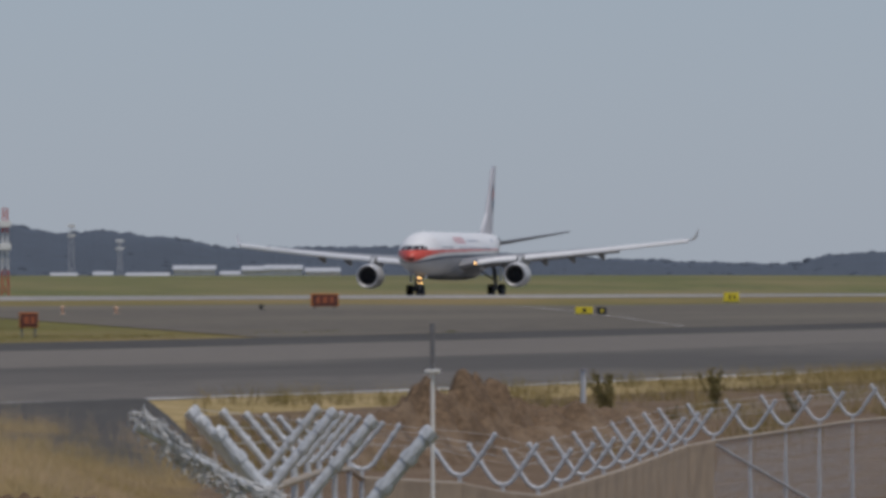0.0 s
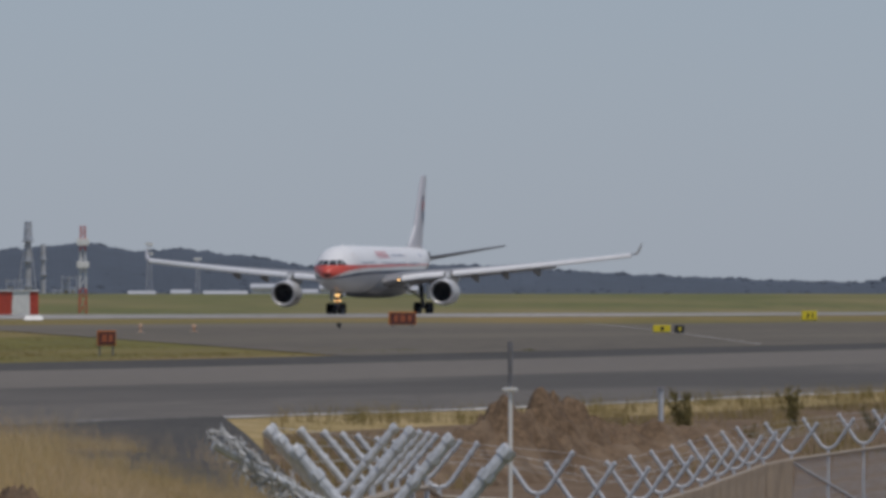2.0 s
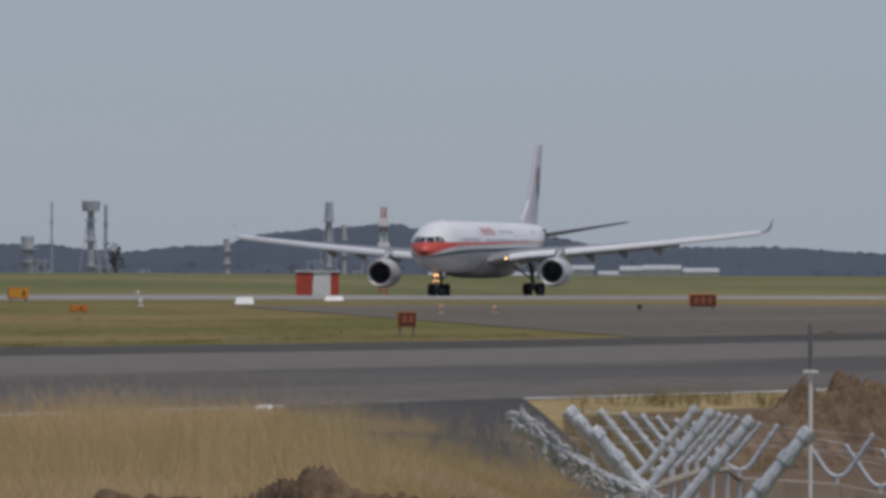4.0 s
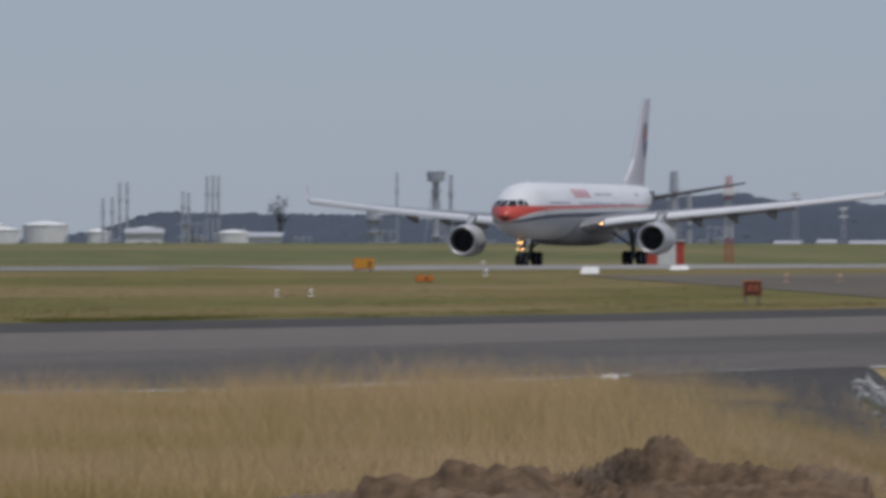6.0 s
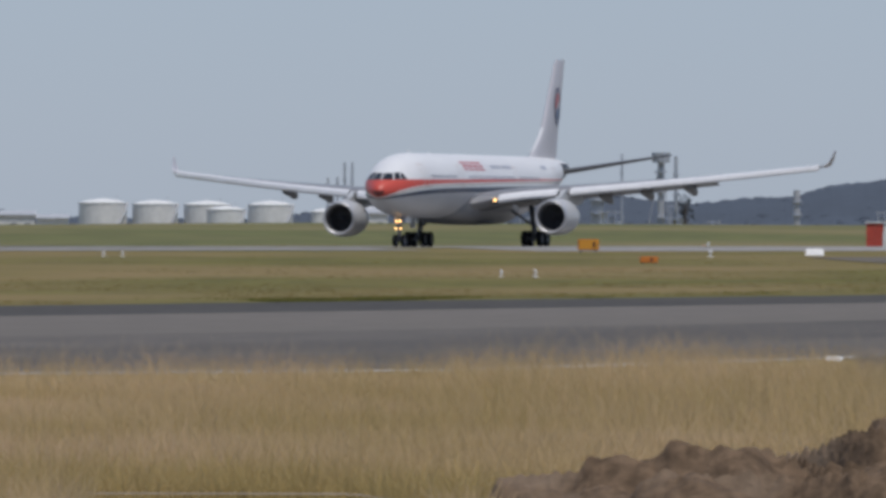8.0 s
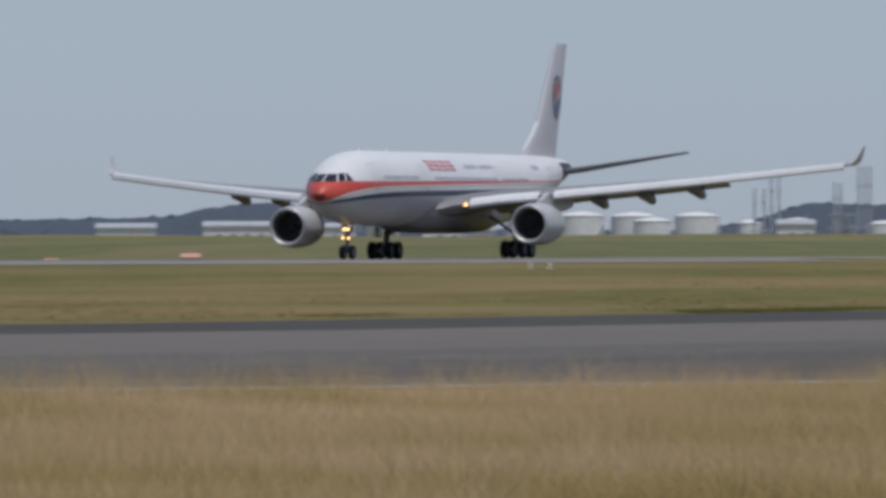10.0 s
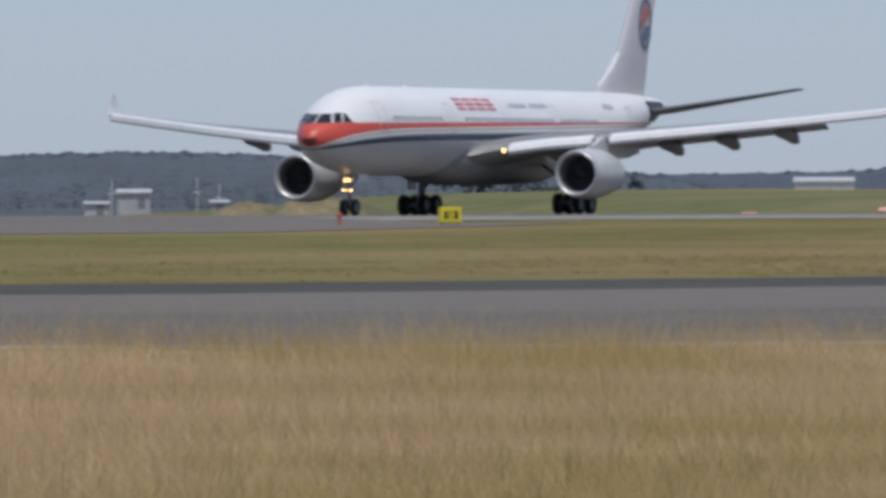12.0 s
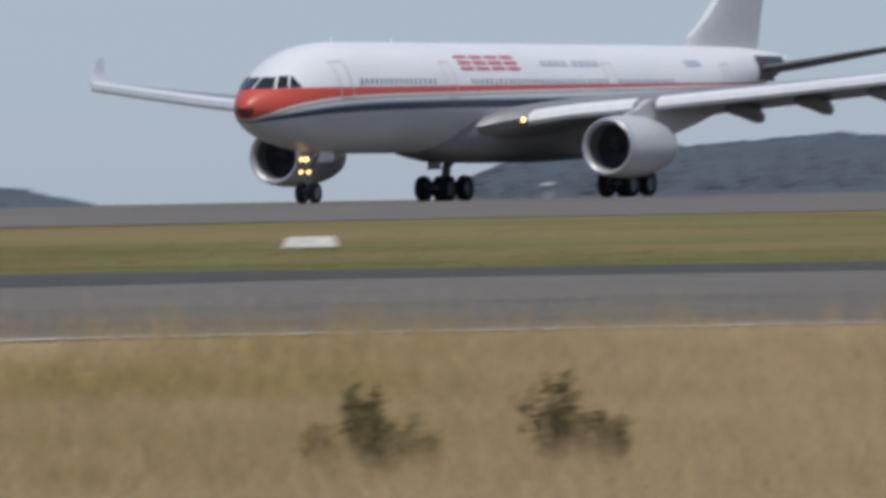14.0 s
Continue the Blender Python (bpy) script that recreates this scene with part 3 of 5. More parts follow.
def nose_at(y, z, out=0.03):
    """Point on the nose skin straight ahead of (y, z)."""
    lo, hi = 0.02, 11.0
    for _ in range(40):
        x = (lo + hi) / 2
        t, b, w = curve(x, TOP), curve(x, BOTTOM), curve(x, HALF)
        if ((z - (t + b) / 2) / ((t - b) / 2)) ** 2 + (y / w) ** 2 > 1:
            lo = x
        else:
            hi = x
    return Vector((hi - out, y * (1 + out * 0.4), z + out * 0.6))


def nose_pane(bm, corners, n=4):
    (ya, za), (yb, zb), (yc, zc), (yd, zd) = corners
    vs = []
    for i in range(n + 1):
        u, row = i / n, []
        for j in range(n + 1):
            v = j / n
            y = (ya * (1 - u) + yb * u) * (1 - v) + (yd * (1 - u) + yc * u) * v
            z = (za * (1 - u) + zb * u) * (1 - v) + (zd * (1 - u) + zc * u) * v
            row.append(bm.verts.new(nose_at(y, z)))
        vs.append(row)
    for i in range(n):
        for j in range(n):
            bm.faces.new((vs[i][j], vs[i + 1][j], vs[i + 1][j + 1], vs[i][j + 1]))


def build_details():
    for s in (-1, 1):
        for corners in (((0.06, 5.74), (0.90, 5.74), (0.68, 6.30), (0.05, 6.30)),
                        ((1.00, 5.75), (1.36, 5.77), (1.13, 6.36), (0.76, 6.34)), ((1.42, 5.77), (1.78, 5.78), (1.36, 6.28), (1.22, 6.36))):
            bm = bmesh.new()
            nose_pane(bm, [(s * y, z) for y, z in corners])
            part("cockpit_window", bm, GLASS_DARK, airliner, "dark cockpit window pane", True)
    bm = bmesh.new()
    vs = [bm.verts.new((dx, -(math.sqrt(2.82 ** 2 - (z - 5.3) ** 2) + 0.012), z)) for dx, z in ((-0.12, 5.93), (0.12, 5.93), (0.12, 6.2), (-0.12, 6.2))]
    bm.faces.new(vs)
    first = part("cabin_window", bm, mat("cabin_glass", (0.24, 0.24, 0.28), 0.2, vary=0.1), airliner, "small dark cabin window")
    first.location = (7.7, 0, 0)
    x = 7.7
    while x < 43.0:
        x += 0.533
        if 15.8 < x < 19.5 or 35.5 < x < 37.0:
            continue
        ob = new("cabin_window", first.data)
        ob.parent, ob.location = airliner, (x, 0, 0)
    for s in (-1, 1):
        for x0, w in ((5.7, 1.1), (17.0, 1.1), (35.7, 1.0), (50.6, 1.0)):
            bm = bmesh.new()
            skin_frame(bm, x0, x0 + w, 5.2, 7.1, 0.07, s)
            part("cabin_door", bm, LINE_GREY, airliner, "thin door outline")
        # plain blocks stand in for the airline's lettering
        for x0 in (19.2, 20.95, 22.7, 24.45):
            bm = bmesh.new()
            for z0, z1 in ((6.66, 6.82), (6.94, 7.14), (7.26, 7.42)):
                skin_patch(bm, x0, x0 + 1.45, z0, z1, s, 0.03)
            part("title_block", bm, RED_PAINT, airliner, "red lettering block")
        for x0 in (28.6, 29.4, 30.2, 31.0, 32.3, 33.1, 33.9, 34.7):
            bm = bmesh.new()
            skin_patch(bm, x0, x0 + 0.62, 6.88, 7.18, s, 0.03)
            part("title_block", bm, GREY_PAINT, airliner, "grey lettering block")
        bm = bmesh.new()
        skin_patch(bm, 45.95, 47.9, 6.92, 7.25, s, 0.03, 4, 2)
        part("registration_bar", bm, GREY_PAINT, airliner, "plain grey bar")
        bm = bmesh.new()
        skin_patch(bm, 56.6, 61.6, 6.2, 7.55, s, 0.06, 8, 4)
        part("tailplane_seal", bm, FAN_DARK, airliner, "dark tailplane root plate", True)
        # round emblem on the fin
        for name, r0, r1, a0, a1, m in (("emblem_ring", 1.42, 1.75, 0, 360, mat("emblem_slate", (0.13, 0.13, 0.20), 0.4, vary=0.08)), ("emblem_red", 0.25, 1.2, 35, 195, RED_PAINT), ("emblem_blue", 0.25, 1.2, 220, 350, BLUE_PAINT)):
            bm = bmesh.new()
            vs = []
            for i in range(25):
                a = radians(a0 + (a1 - a0) * i / 24)
                row = []
                for r in (r0 + 0.01, r1):
                    px, pz = 59.62 + 0.82 * r * math.cos(a), 12.75 + r * math.sin(a)
                    le = ramp(pz, ((9.5, 52.75), (10.8, 54.6), (16.5, 59.05)))
                    te = ramp(pz, ((9.5, 60.15), (10.8, 60.6), (16.5, 62.75)))
                    u = min(0.98, max(0.02, (px - le) / (te - le)))
                    yt = 5 * 0.095 * (te - le) * (0.2969 * math.sqrt(u) - 0.126 * u - 0.3516 * u * u + 0.2843 * u ** 3 - 0.1015 * u ** 4)
                    row.append(bm.verts.new((px, s * (yt + 0.04), pz)))
                vs.append(row)
            for a, b in zip(vs, vs[1:]):
                bm.faces.new((a[0], b[0], b[1], a[1]))
            bmesh.ops.recalc_face_normals(bm, faces=bm.faces)
            part(name, bm, m, airliner, "", True)
    bm = bmesh.new()
    loft(bm, [[(x - 0.12, -0.03, z), (x - 0.12, 0.03, z), (x + 0.28, w, z), (x + 0.28, -w, z)] for x, z, w in ((50.78, 8.5, 0.12), (51.8, 9.02, 0.16), (52.74, 9.5, 0.19), (53.7, 10.15, 0.20), (54.6, 10.8, 0.20))])
    part("fin_leading_edge", bm, WHITE_PAINT, airliner, "polished fin leading edge", True)
    for x0, h in ((9.5, 0.28), (16.0, 0.18)):
        bm = bmesh.new()
        loft(bm, [airfoil((x0, 0, 0), 0.6, 0.15, camber=0), airfoil((x0 + 0.2, 0, 0), 0.35, 0.15, camber=0)], cap=True)
        for i, v in enumerate(bm.verts):
            v.co = Vector((v.co.x, v.co.z, 8.08 if i < len(bm.verts) // 2 else 8.1 + h))
        part("antenna", bm, WHITE_PAINT, airliner)


build_airliner()
# ---- distance: hills, woods, tanks, stacks ----
def spot(az, r):
    """Plan position at a bearing (degrees from the runway's line) and distance from the camera."""
    return r * math.cos(radians(az)), r * math.sin(radians(az))


# Blue distance haze is put into these two foliage colours.
HAZED_FOREST = mat("hazed_hill_forest", (0.058, 0.073, 0.097), 0.95, vary=0.15, scale=0.012, fine=0.12, per_island=0.12)
HAZED_WOODS = mat("hazed_shore_woods", (0.066, 0.082, 0.098), 0.95, vary=0.2, scale=0.02, fine=0.2, per_island=0.1)
FAR_WHITE = mat("far_white_wall", (0.72, 0.72, 0.70), 0.6, vary=0.08, scale=0.1, fine=0.6)
FAR_GREY = mat("far_grey_wall", (0.20, 0.22, 0.25), 0.7, vary=0.15, scale=0.1, fine=0.6)
# Dark steel made pale and bluish: haze is put into its colour.
STEEL_HAZED = mat("hazed_steel", (0.44, 0.47, 0.52), 0.6, 0.2, vary=0.2, scale=0.2, fine=1.0)
STEEL_PALE = mat("pale_steel", (0.45, 0.46, 0.48), 0.55, 0.1, vary=0.15, scale=0.2, fine=1.0)
SIGNAL_RED = mat("signal_red", (0.50, 0.07, 0.045), 0.6, vary=0.15, scale=0.5, fine=3.0)
SIGNAL_WHITE = mat("signal_white", (0.75, 0.74, 0.72), 0.6, vary=0.1, scale=0.5, fine=3.0)
ORANGE = mat("sign_orange", (0.62, 0.20, 0.03), 0.5, vary=0.12, scale=1.0, fine=5.0)
YELLOW = mat("sign_yellow", (0.72, 0.58, 0.03), 0.5, vary=0.12, scale=1.0, fine=5.0)
SIGN_DARK = mat("sign_maroon", (0.10, 0.03, 0.025), 0.6, vary=0.2, scale=1.0, fine=5.0)
SIGN_BLACK = mat("sign_black", (0.02, 0.02, 0.02), 0.6, vary=0.2)


def crown_template(seed):
    bm = bmesh.new()
    bmesh.ops.create_icosphere(bm, subdivisions=1, radius=1.0)
    for v in bm.verts:
        n = noise.noise(v.co * 2.1 + Vector((seed * 7.3, 0, 0))) + 0.5 * noise.noise(v.co * 5.0 + Vector((0, seed * 3.1, 0)))
        v.co *= 1 + 0.38 * n
    me = [tuple(v.co) for v in bm.verts], [tuple(v.index for v in f.verts) for f in bm.faces]
    bm.free()
    return me


CROWNS = [crown_template(i) for i in range(5)]


def wooded_ridge(name, keys, r, depth, crowns, size, material, label, rough):
    """A long ridge whose top follows (bearing, height) keys; tree crowns break its skyline. One mesh."""
    rng = random.Random(len(name) * 7)
    a0, a1 = keys[0][0], keys[-1][0]
    verts, faces = [], []
    cols = int((a1 - a0) * 110)
    rows = ((-1.0, 0.0), (-0.8, 0.22), (-0.6, 0.42), (-0.45, 0.58), (-0.3, 0.74), (-0.15, 0.9), (0.0, 1.0), (0.5, 0.7), (1.0, 0.0))
    for i in range(cols + 1):
        az = a0 + (a1 - a0) * i / cols
        top = max(0.2, curve(az, keys) + 3 - size * 0.45)
        for d, k in rows:
            q = Vector((az * 22, d * 9 + r, 0))
            lump = noise.fractal(q * 0.5, 1.0, 2.0, 3) * 0.5 + noise.fractal(q * 2.3, 1.0, 2.0, 3) * 0.35
            x, y = spot(az, r + d * depth + lump * size * 1.5)
            verts.append((x, y, -3.2 + max(0.1, top * k + (lump * size * rough if k > 0.05 else 0))))
    m = len(rows)
    for i in range(cols):
        for j in range(m - 1):
            faces.append((i * m + j, (i + 1) * m + j, (i + 1) * m + j + 1, i * m + j + 1))
    for _ in range(crowns):
        az = rng.uniform(a0, a1)
        top = max(0.2, curve(az, keys) + 3 - size * 0.45)
        d = rng.uniform(-0.8, 0.12)
        x, y = spot(az, r + d * depth)
        top = top * (1 + 0.97 * min(0.0, d))
        s = size * rng.choice((0.4, 0.5, 0.6, 0.8, 1.1))
        co, fs = CROWNS[rng.randrange(5)]
        b = len(verts)
        t = rng.uniform(0, 6.28)
        c, sn = math.cos(t), math.sin(t)
        tall = rng.uniform(0.6, 1.1)
        verts.extend((x + s * 0.6 * (c * p[0] - sn * p[1]), y + s * 0.6 * (sn * p[0] + c * p[1]), -3.2 + top - s * 0.16 + s * 0.4 * tall * p[2]) for p in co)
        faces.extend(tuple(b + q for q in f) for f in fs)
    me = bpy.data.meshes.new(name)
    me.from_pydata(verts, [], faces)
    me.materials.append(material)
    me.polygons.foreach_set("use_smooth", [True] * len(me.polygons))
    return tagged(new(name, me), label, "hill", kind="stuff")


def el(keys, r):
    return tuple((a, 0.5 + r * math.tan(radians(e))) for a, e in keys)


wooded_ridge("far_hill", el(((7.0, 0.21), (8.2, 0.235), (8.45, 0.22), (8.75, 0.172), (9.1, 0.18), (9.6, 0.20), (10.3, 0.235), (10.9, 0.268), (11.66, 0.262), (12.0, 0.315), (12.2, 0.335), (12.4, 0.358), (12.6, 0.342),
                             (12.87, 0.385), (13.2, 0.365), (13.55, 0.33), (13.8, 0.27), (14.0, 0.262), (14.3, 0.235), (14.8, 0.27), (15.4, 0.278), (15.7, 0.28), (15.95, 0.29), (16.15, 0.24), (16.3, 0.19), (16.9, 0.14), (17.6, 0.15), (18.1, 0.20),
                             (18.4, 0.247), (18.65, 0.278), (18.9, 0.294), (19.2, 0.268), (19.4, 0.225), (19.8, 0.211), (20.4, 0.205), (20.8, 0.20)), 4300), 4300, 350, 4200, 4.0, HAZED_FOREST, "distant wooded hills with blue-grey haze put into their colour", 0.35)
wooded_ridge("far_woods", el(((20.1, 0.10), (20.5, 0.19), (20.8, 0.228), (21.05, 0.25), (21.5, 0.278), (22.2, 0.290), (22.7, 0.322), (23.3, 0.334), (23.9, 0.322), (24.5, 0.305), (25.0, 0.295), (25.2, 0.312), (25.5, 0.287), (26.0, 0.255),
                              (26.4, 0.222), (26.7, 0.218), (26.9, 0.192), (27.1, 0.13), (27.2, 0.06), (27.25, -0.03)), 2700), 2700, 200, 6500, 3.4, HAZED_WOODS, "dark wooded headland across the water, blue haze in its colour", 0.45)
wooded_ridge("breakwater_scrub", el(((29.1, -0.05), (29.25, 0.0), (29.45, 0.045), (29.65, 0.085), (29.9, 0.09), (30.3, 0.06), (31.0, 0.0)), 2500), 2500, 80, 160, 1.8, HAZED_WOODS, "low scrub on a far breakwater", 0.3)


def sea_tank(az, dia, top, r):
    x, y = spot(az, r)
    t = tagged(holder("storage_tank", pose(x, y, -3.1)), "white cylindrical storage tank beyond the airfield", "storage tank", "tank farm")
    h = top + 3.1
    bm = bmesh.new()
    lathe(bm, [(0, dia / 2), (h * 0.9, dia / 2), (h * 0.9, dia / 2 + 0.15), (h * 0.92, dia / 2 + 0.15), (h * 0.92, dia / 2)], 28, "Z", True)
    part("shell", bm, FAR_WHITE, t, "", True)
    bm = bmesh.new()
    lathe(bm, [(h * 0.92, dia / 2), (h * 0.97, dia * 0.3), (h, 0.1)], 28, "Z", True)
    part("roof", bm, FAR_WHITE, t, "low domed roof", True)
    bm = bmesh.new()
    add_tube(bm, (dia * 0.3, -dia * 0.2, h * 0.9), (dia * 0.3, -dia * 0.2, h + 1.0), 0.12, seg=6)
    part("vent", bm, STEEL_PALE, t)
    bm = bmesh.new()
    loft(bm, [[(math.cos(a) * k, math.sin(a) * k, h * u + q) for k, q in ((dia / 2 + 0.02, 0), (dia / 2 + 0.8, 0), (dia / 2 + 0.8, 0.25), (dia / 2 + 0.02, 0.25))] for u, a in ((i / 12 * 0.92, radians(190 + i * 7)) for i in range(13))])
    part("stair", bm, STEEL_PALE, t)


for a, d, z in ((17.48, 15.8, 14.4), (17.20, 14.8, 14.0), (16.92, 15.2, 13.8), (16.82, 12.4, 11.9), (16.58, 14.8, 13.8), (16.30, 7.1, 11.3), (16.04, 10.9, 11.9), (15.57, 12.1, 10.9)):
    sea_tank(a, d, z, 3500 if d != 12.4 else 3450)
x, y = spot(18.27, 3200)
dome = tagged(holder("gas_sphere", pose(x, y, -3.1)), "white spherical gas tank beyond the airfield", "storage tank")
bm = bmesh.new()
bmesh.ops.create_uvsphere(bm, u_segments=28, v_segments=18, radius=5.0, matrix=Matrix.Translation((0, 0, 12.6)))
part("sphere", bm, FAR_WHITE, dome, "", True)
for i in range(8):
    bm = bmesh.new()
    a = i * math.pi / 4
    add_tube(bm, (4.6 * math.cos(a), 4.6 * math.sin(a), 0), (4.6 * math.cos(a), 4.6 * math.sin(a), 11.5), 0.3, seg=8)
    part("leg", bm, FAR_WHITE, dome)


def far_shed(az, w, top, r, wall=None):
    x, y = spot(az, r)
    s = tagged(holder("warehouse", pose(x, y, -3.1, 0, 0, az)), "low white warehouse beyond the airfield", "building", "far warehouses")
    h = top + 3.1
    bm = bmesh.new()
    add_box(bm, (12, w, h * 0.88), (0, 0, h * 0.44))
    part("wall", bm, wall or FAR_WHITE, s)
    bm = bmesh.new()
    loft(bm, [[(-6.5, k * (w / 2 + 0.3), h * 0.86), (6.5, k * (w / 2 + 0.3), h * 0.86), (6.5, k * (w / 2 + 0.3), h * 0.9), (0, k * (w / 2 + 0.3), h), (-6.5, k * (w / 2 + 0.3), h * 0.9)] for k in (-1, 1)])
    part("roof", bm, STEEL_PALE, s)
    for i in range(max(1, int(w / 4))):
        bm = bmesh.new()
        add_box(bm, (0.2, 1.6, 2.2), (-6.05, -w / 2 + 2 + i * 4, h * 0.62))
        part("window", bm, FAR_GREY, s)


for a, w, z in ((12.59, 7.2, 6.0), (12.38, 5.2, 6.3), (12.14, 11.9, 6.0), (11.89, 11.6, 8.0), (11.69, 6.0, 6.4), (11.57, 6.4, 7.8), (11.41, 10.3, 8.1), (11.20, 9.5, 7.3), (19.02, 22.3, 9.5), (18.55, 14.3, 9.0),
                (16.05, 10.3, 9.8), (15.40, 9.5, 8.6), (19.65, 16.7, 9.0), (17.95, 11.0, 9.0), (17.75, 9.0, 8.0)):
    far_shed(a, w, z, 3000)
for a, w, z in ((23.36, 7.5, 5.0), (23.56, 5.6, 2.2), (22.9, 4.0, 2.5), (26.75, 1.6, 2.2)):
    far_shed(a, w, z, 2420, STEEL_PALE)


def stack(az, w, top, r, kind):
    x, y = spot(az, r)
    h = top + 3.1
    label = {"thin": "thin steel refinery stack with pale haze in its colour", "dark": "lattice flare stack with a haze-paled steel top", "white": "pale grey steel refinery column", "platform": "tall stack with a platform at its top"}[kind]
    s = tagged(holder("refinery_stack", pose(x, y, -3.1)), label, "chimney", "refinery stacks")
    bm = bmesh.new()
    add_tube(bm, (0, 0, 0), (0, 0, h * (0.82 if kind == "dark" else 1)), w * 0.5, w * (0.42 if kind != "white" else 0.5), 12)
    part("shaft", bm, STEEL_HAZED if kind == "thin" else STEEL_PALE, s, "", True)
    for k in (0.35, 0.6, 0.8):
        bm = bmesh.new()
        add_tube(bm, (0, 0, h * k), (0, 0, h * k + 0.5), w * 0.8, seg=12)
        part("gallery", bm, STEEL_HAZED, s)
    if kind in ("dark", "platform"):
        bm = bmesh.new()
        add_tube(bm, (0, 0, h * (0.82 if kind == "dark" else 0.9)), (0, 0, h), w * (0.65 if kind == "dark" else 1.1), w * (0.5 if kind == "dark" else 1.2), 12)
        part("tip", bm, STEEL_HAZED, s, "stack head with pale haze in its colour")
        for i in range(3):
            bm = bmesh.new()
            a = i * 2.094
            add_tube(bm, (w * 2.2 * math.cos(a), w * 2.2 * math.sin(a), 0), (w * 0.4 * math.cos(a), w * 0.4 * math.sin(a), h * 0.8), 0.14, seg=6)
            part("brace", bm, STEEL_PALE, s)


for a, w, z, k in ((13.20, 2.2, 27.2, "dark"), (13.12, 1.5, 20.4, "white"), (14.40, 1.2, 26.2, "thin"), (13.75, 2.0, 16.1, "white"), (14.48, 2.4, 27.3, "platform"), (15.65, 0.8, 26.1, "thin"), (14.69, 0.7, 27.0, "thin"),
                   (16.27, 0.8, 19.6, "thin"), (16.22, 0.8, 19.7, "thin"), (16.18, 0.8, 24.2, "thin"), (16.14, 0.8, 24.2, "thin"), (15.84, 0.8, 21.4, "thin"), (15.81, 0.8, 21.0, "thin"), (15.71, 0.8, 26.1, "thin"), (15.68, 0.8, 26.2, "thin"), (14.82, 4.0, 16.7, "white")):
    stack(a, w, z, 3200, k)


def process_block(az, w, h, r):
    """A refinery process structure: a frame of posts and decks with vessels."""
    x, y = spot(az, r)
    s = tagged(holder("process_unit", pose(x, y, -3.1, 0, 0, az)), "grey refinery frame of decks and vessels", "refinery")
    for i in range(int(w / 2.2) + 1):
        for d in (-2, 2):
            bm = bmesh.new()
            add_box(bm, (0.3, 0.3, h), (d, -w / 2 + 2.2 * i, h / 2))
            part("post", bm, STEEL_HAZED, s)
    for k in (0.45, 0.7, 0.95):
        bm = bmesh.new()
        add_box(bm, (4.4, w, 0.3), (0, 0, h * k))
        part("deck", bm, STEEL_HAZED, s)
    for i in range(int(w / 2.2)):
        bm = bmesh.new()
        add_tube(bm, (0, -w / 2 + 1.1 + 2.2 * i, 0), (0, -w / 2 + 1.1 + 2.2 * i, h * (0.75 + 0.3 * ((i * 7) % 3) / 3)), 0.7, seg=10)
        part("vessel", bm, STEEL_PALE if i % 2 else FAR_WHITE, s, "", True)


for a, w, h in ((13.28, 5.0, 13.0), (12.98, 4.5, 14.0), (14.75, 7.0, 13.0), (14.40, 6.0, 15.0), (15.8, 8.0, 15.5), (16.25, 6.0, 10.5), (15.2, 5.0, 11.0), (13.05, 3.0, 10.0), (14.2, 4.0, 10.0)):
    process_block(a, w, h, 3180)


def lone_tree(az, w, top, r, dark=True):
    x, y = spot(az, r)
    h = top + 3.1
    t = tagged(holder("tree", pose(x, y, -3.1)), "tall dark tree with an open ragged crown", "tree")
    rng = random.Random(int(az * 100))
    bm = bmesh.new()
    add_tube(bm, (0, 0, 0), (0.2, 0.1, h * 0.75), 0.7, 0.25, 8)
    tips = []
    for i in range(9):
        a, k = rng.uniform(0, 6.28), rng.uniform(0.4, 0.72)
        p = (math.cos(a) * w * rng.uniform(0.2, 0.5), math.sin(a) * w * rng.uniform(0.2, 0.5), h * (k + rng.uniform(0.12, 0.26)))
        add_tube(bm, (0.1, 0, h * k), p, 0.22, 0.08, 6)
        tips.append(p)
    part("trunk", bm, mat("bark", (0.06, 0.05, 0.045), 0.9, vary=0.2), t)
    bm = bmesh.new()
    for p in tips * 16:
        c = Vector(p) + Vector((rng.gauss(0, w * 0.11), rng.gauss(0, w * 0.11), rng.gauss(0, h * 0.05)))
        s = rng.uniform(0.25, 0.6)
        q = Euler((rng.uniform(0, 3), rng.uniform(0, 3), rng.uniform(0, 3))).to_matrix()
        vs = [bm.verts.new(c + q @ Vector(v)) for v in ((-s, 0, 0), (0, -s * 0.6, 0.1), (s, 0, 0), (0, s * 0.6, 0.12))]
        bm.faces.new(vs)
    # The crown takes the woods colour, painted haze included.
    part("crown", bm, HAZED_WOODS, t)


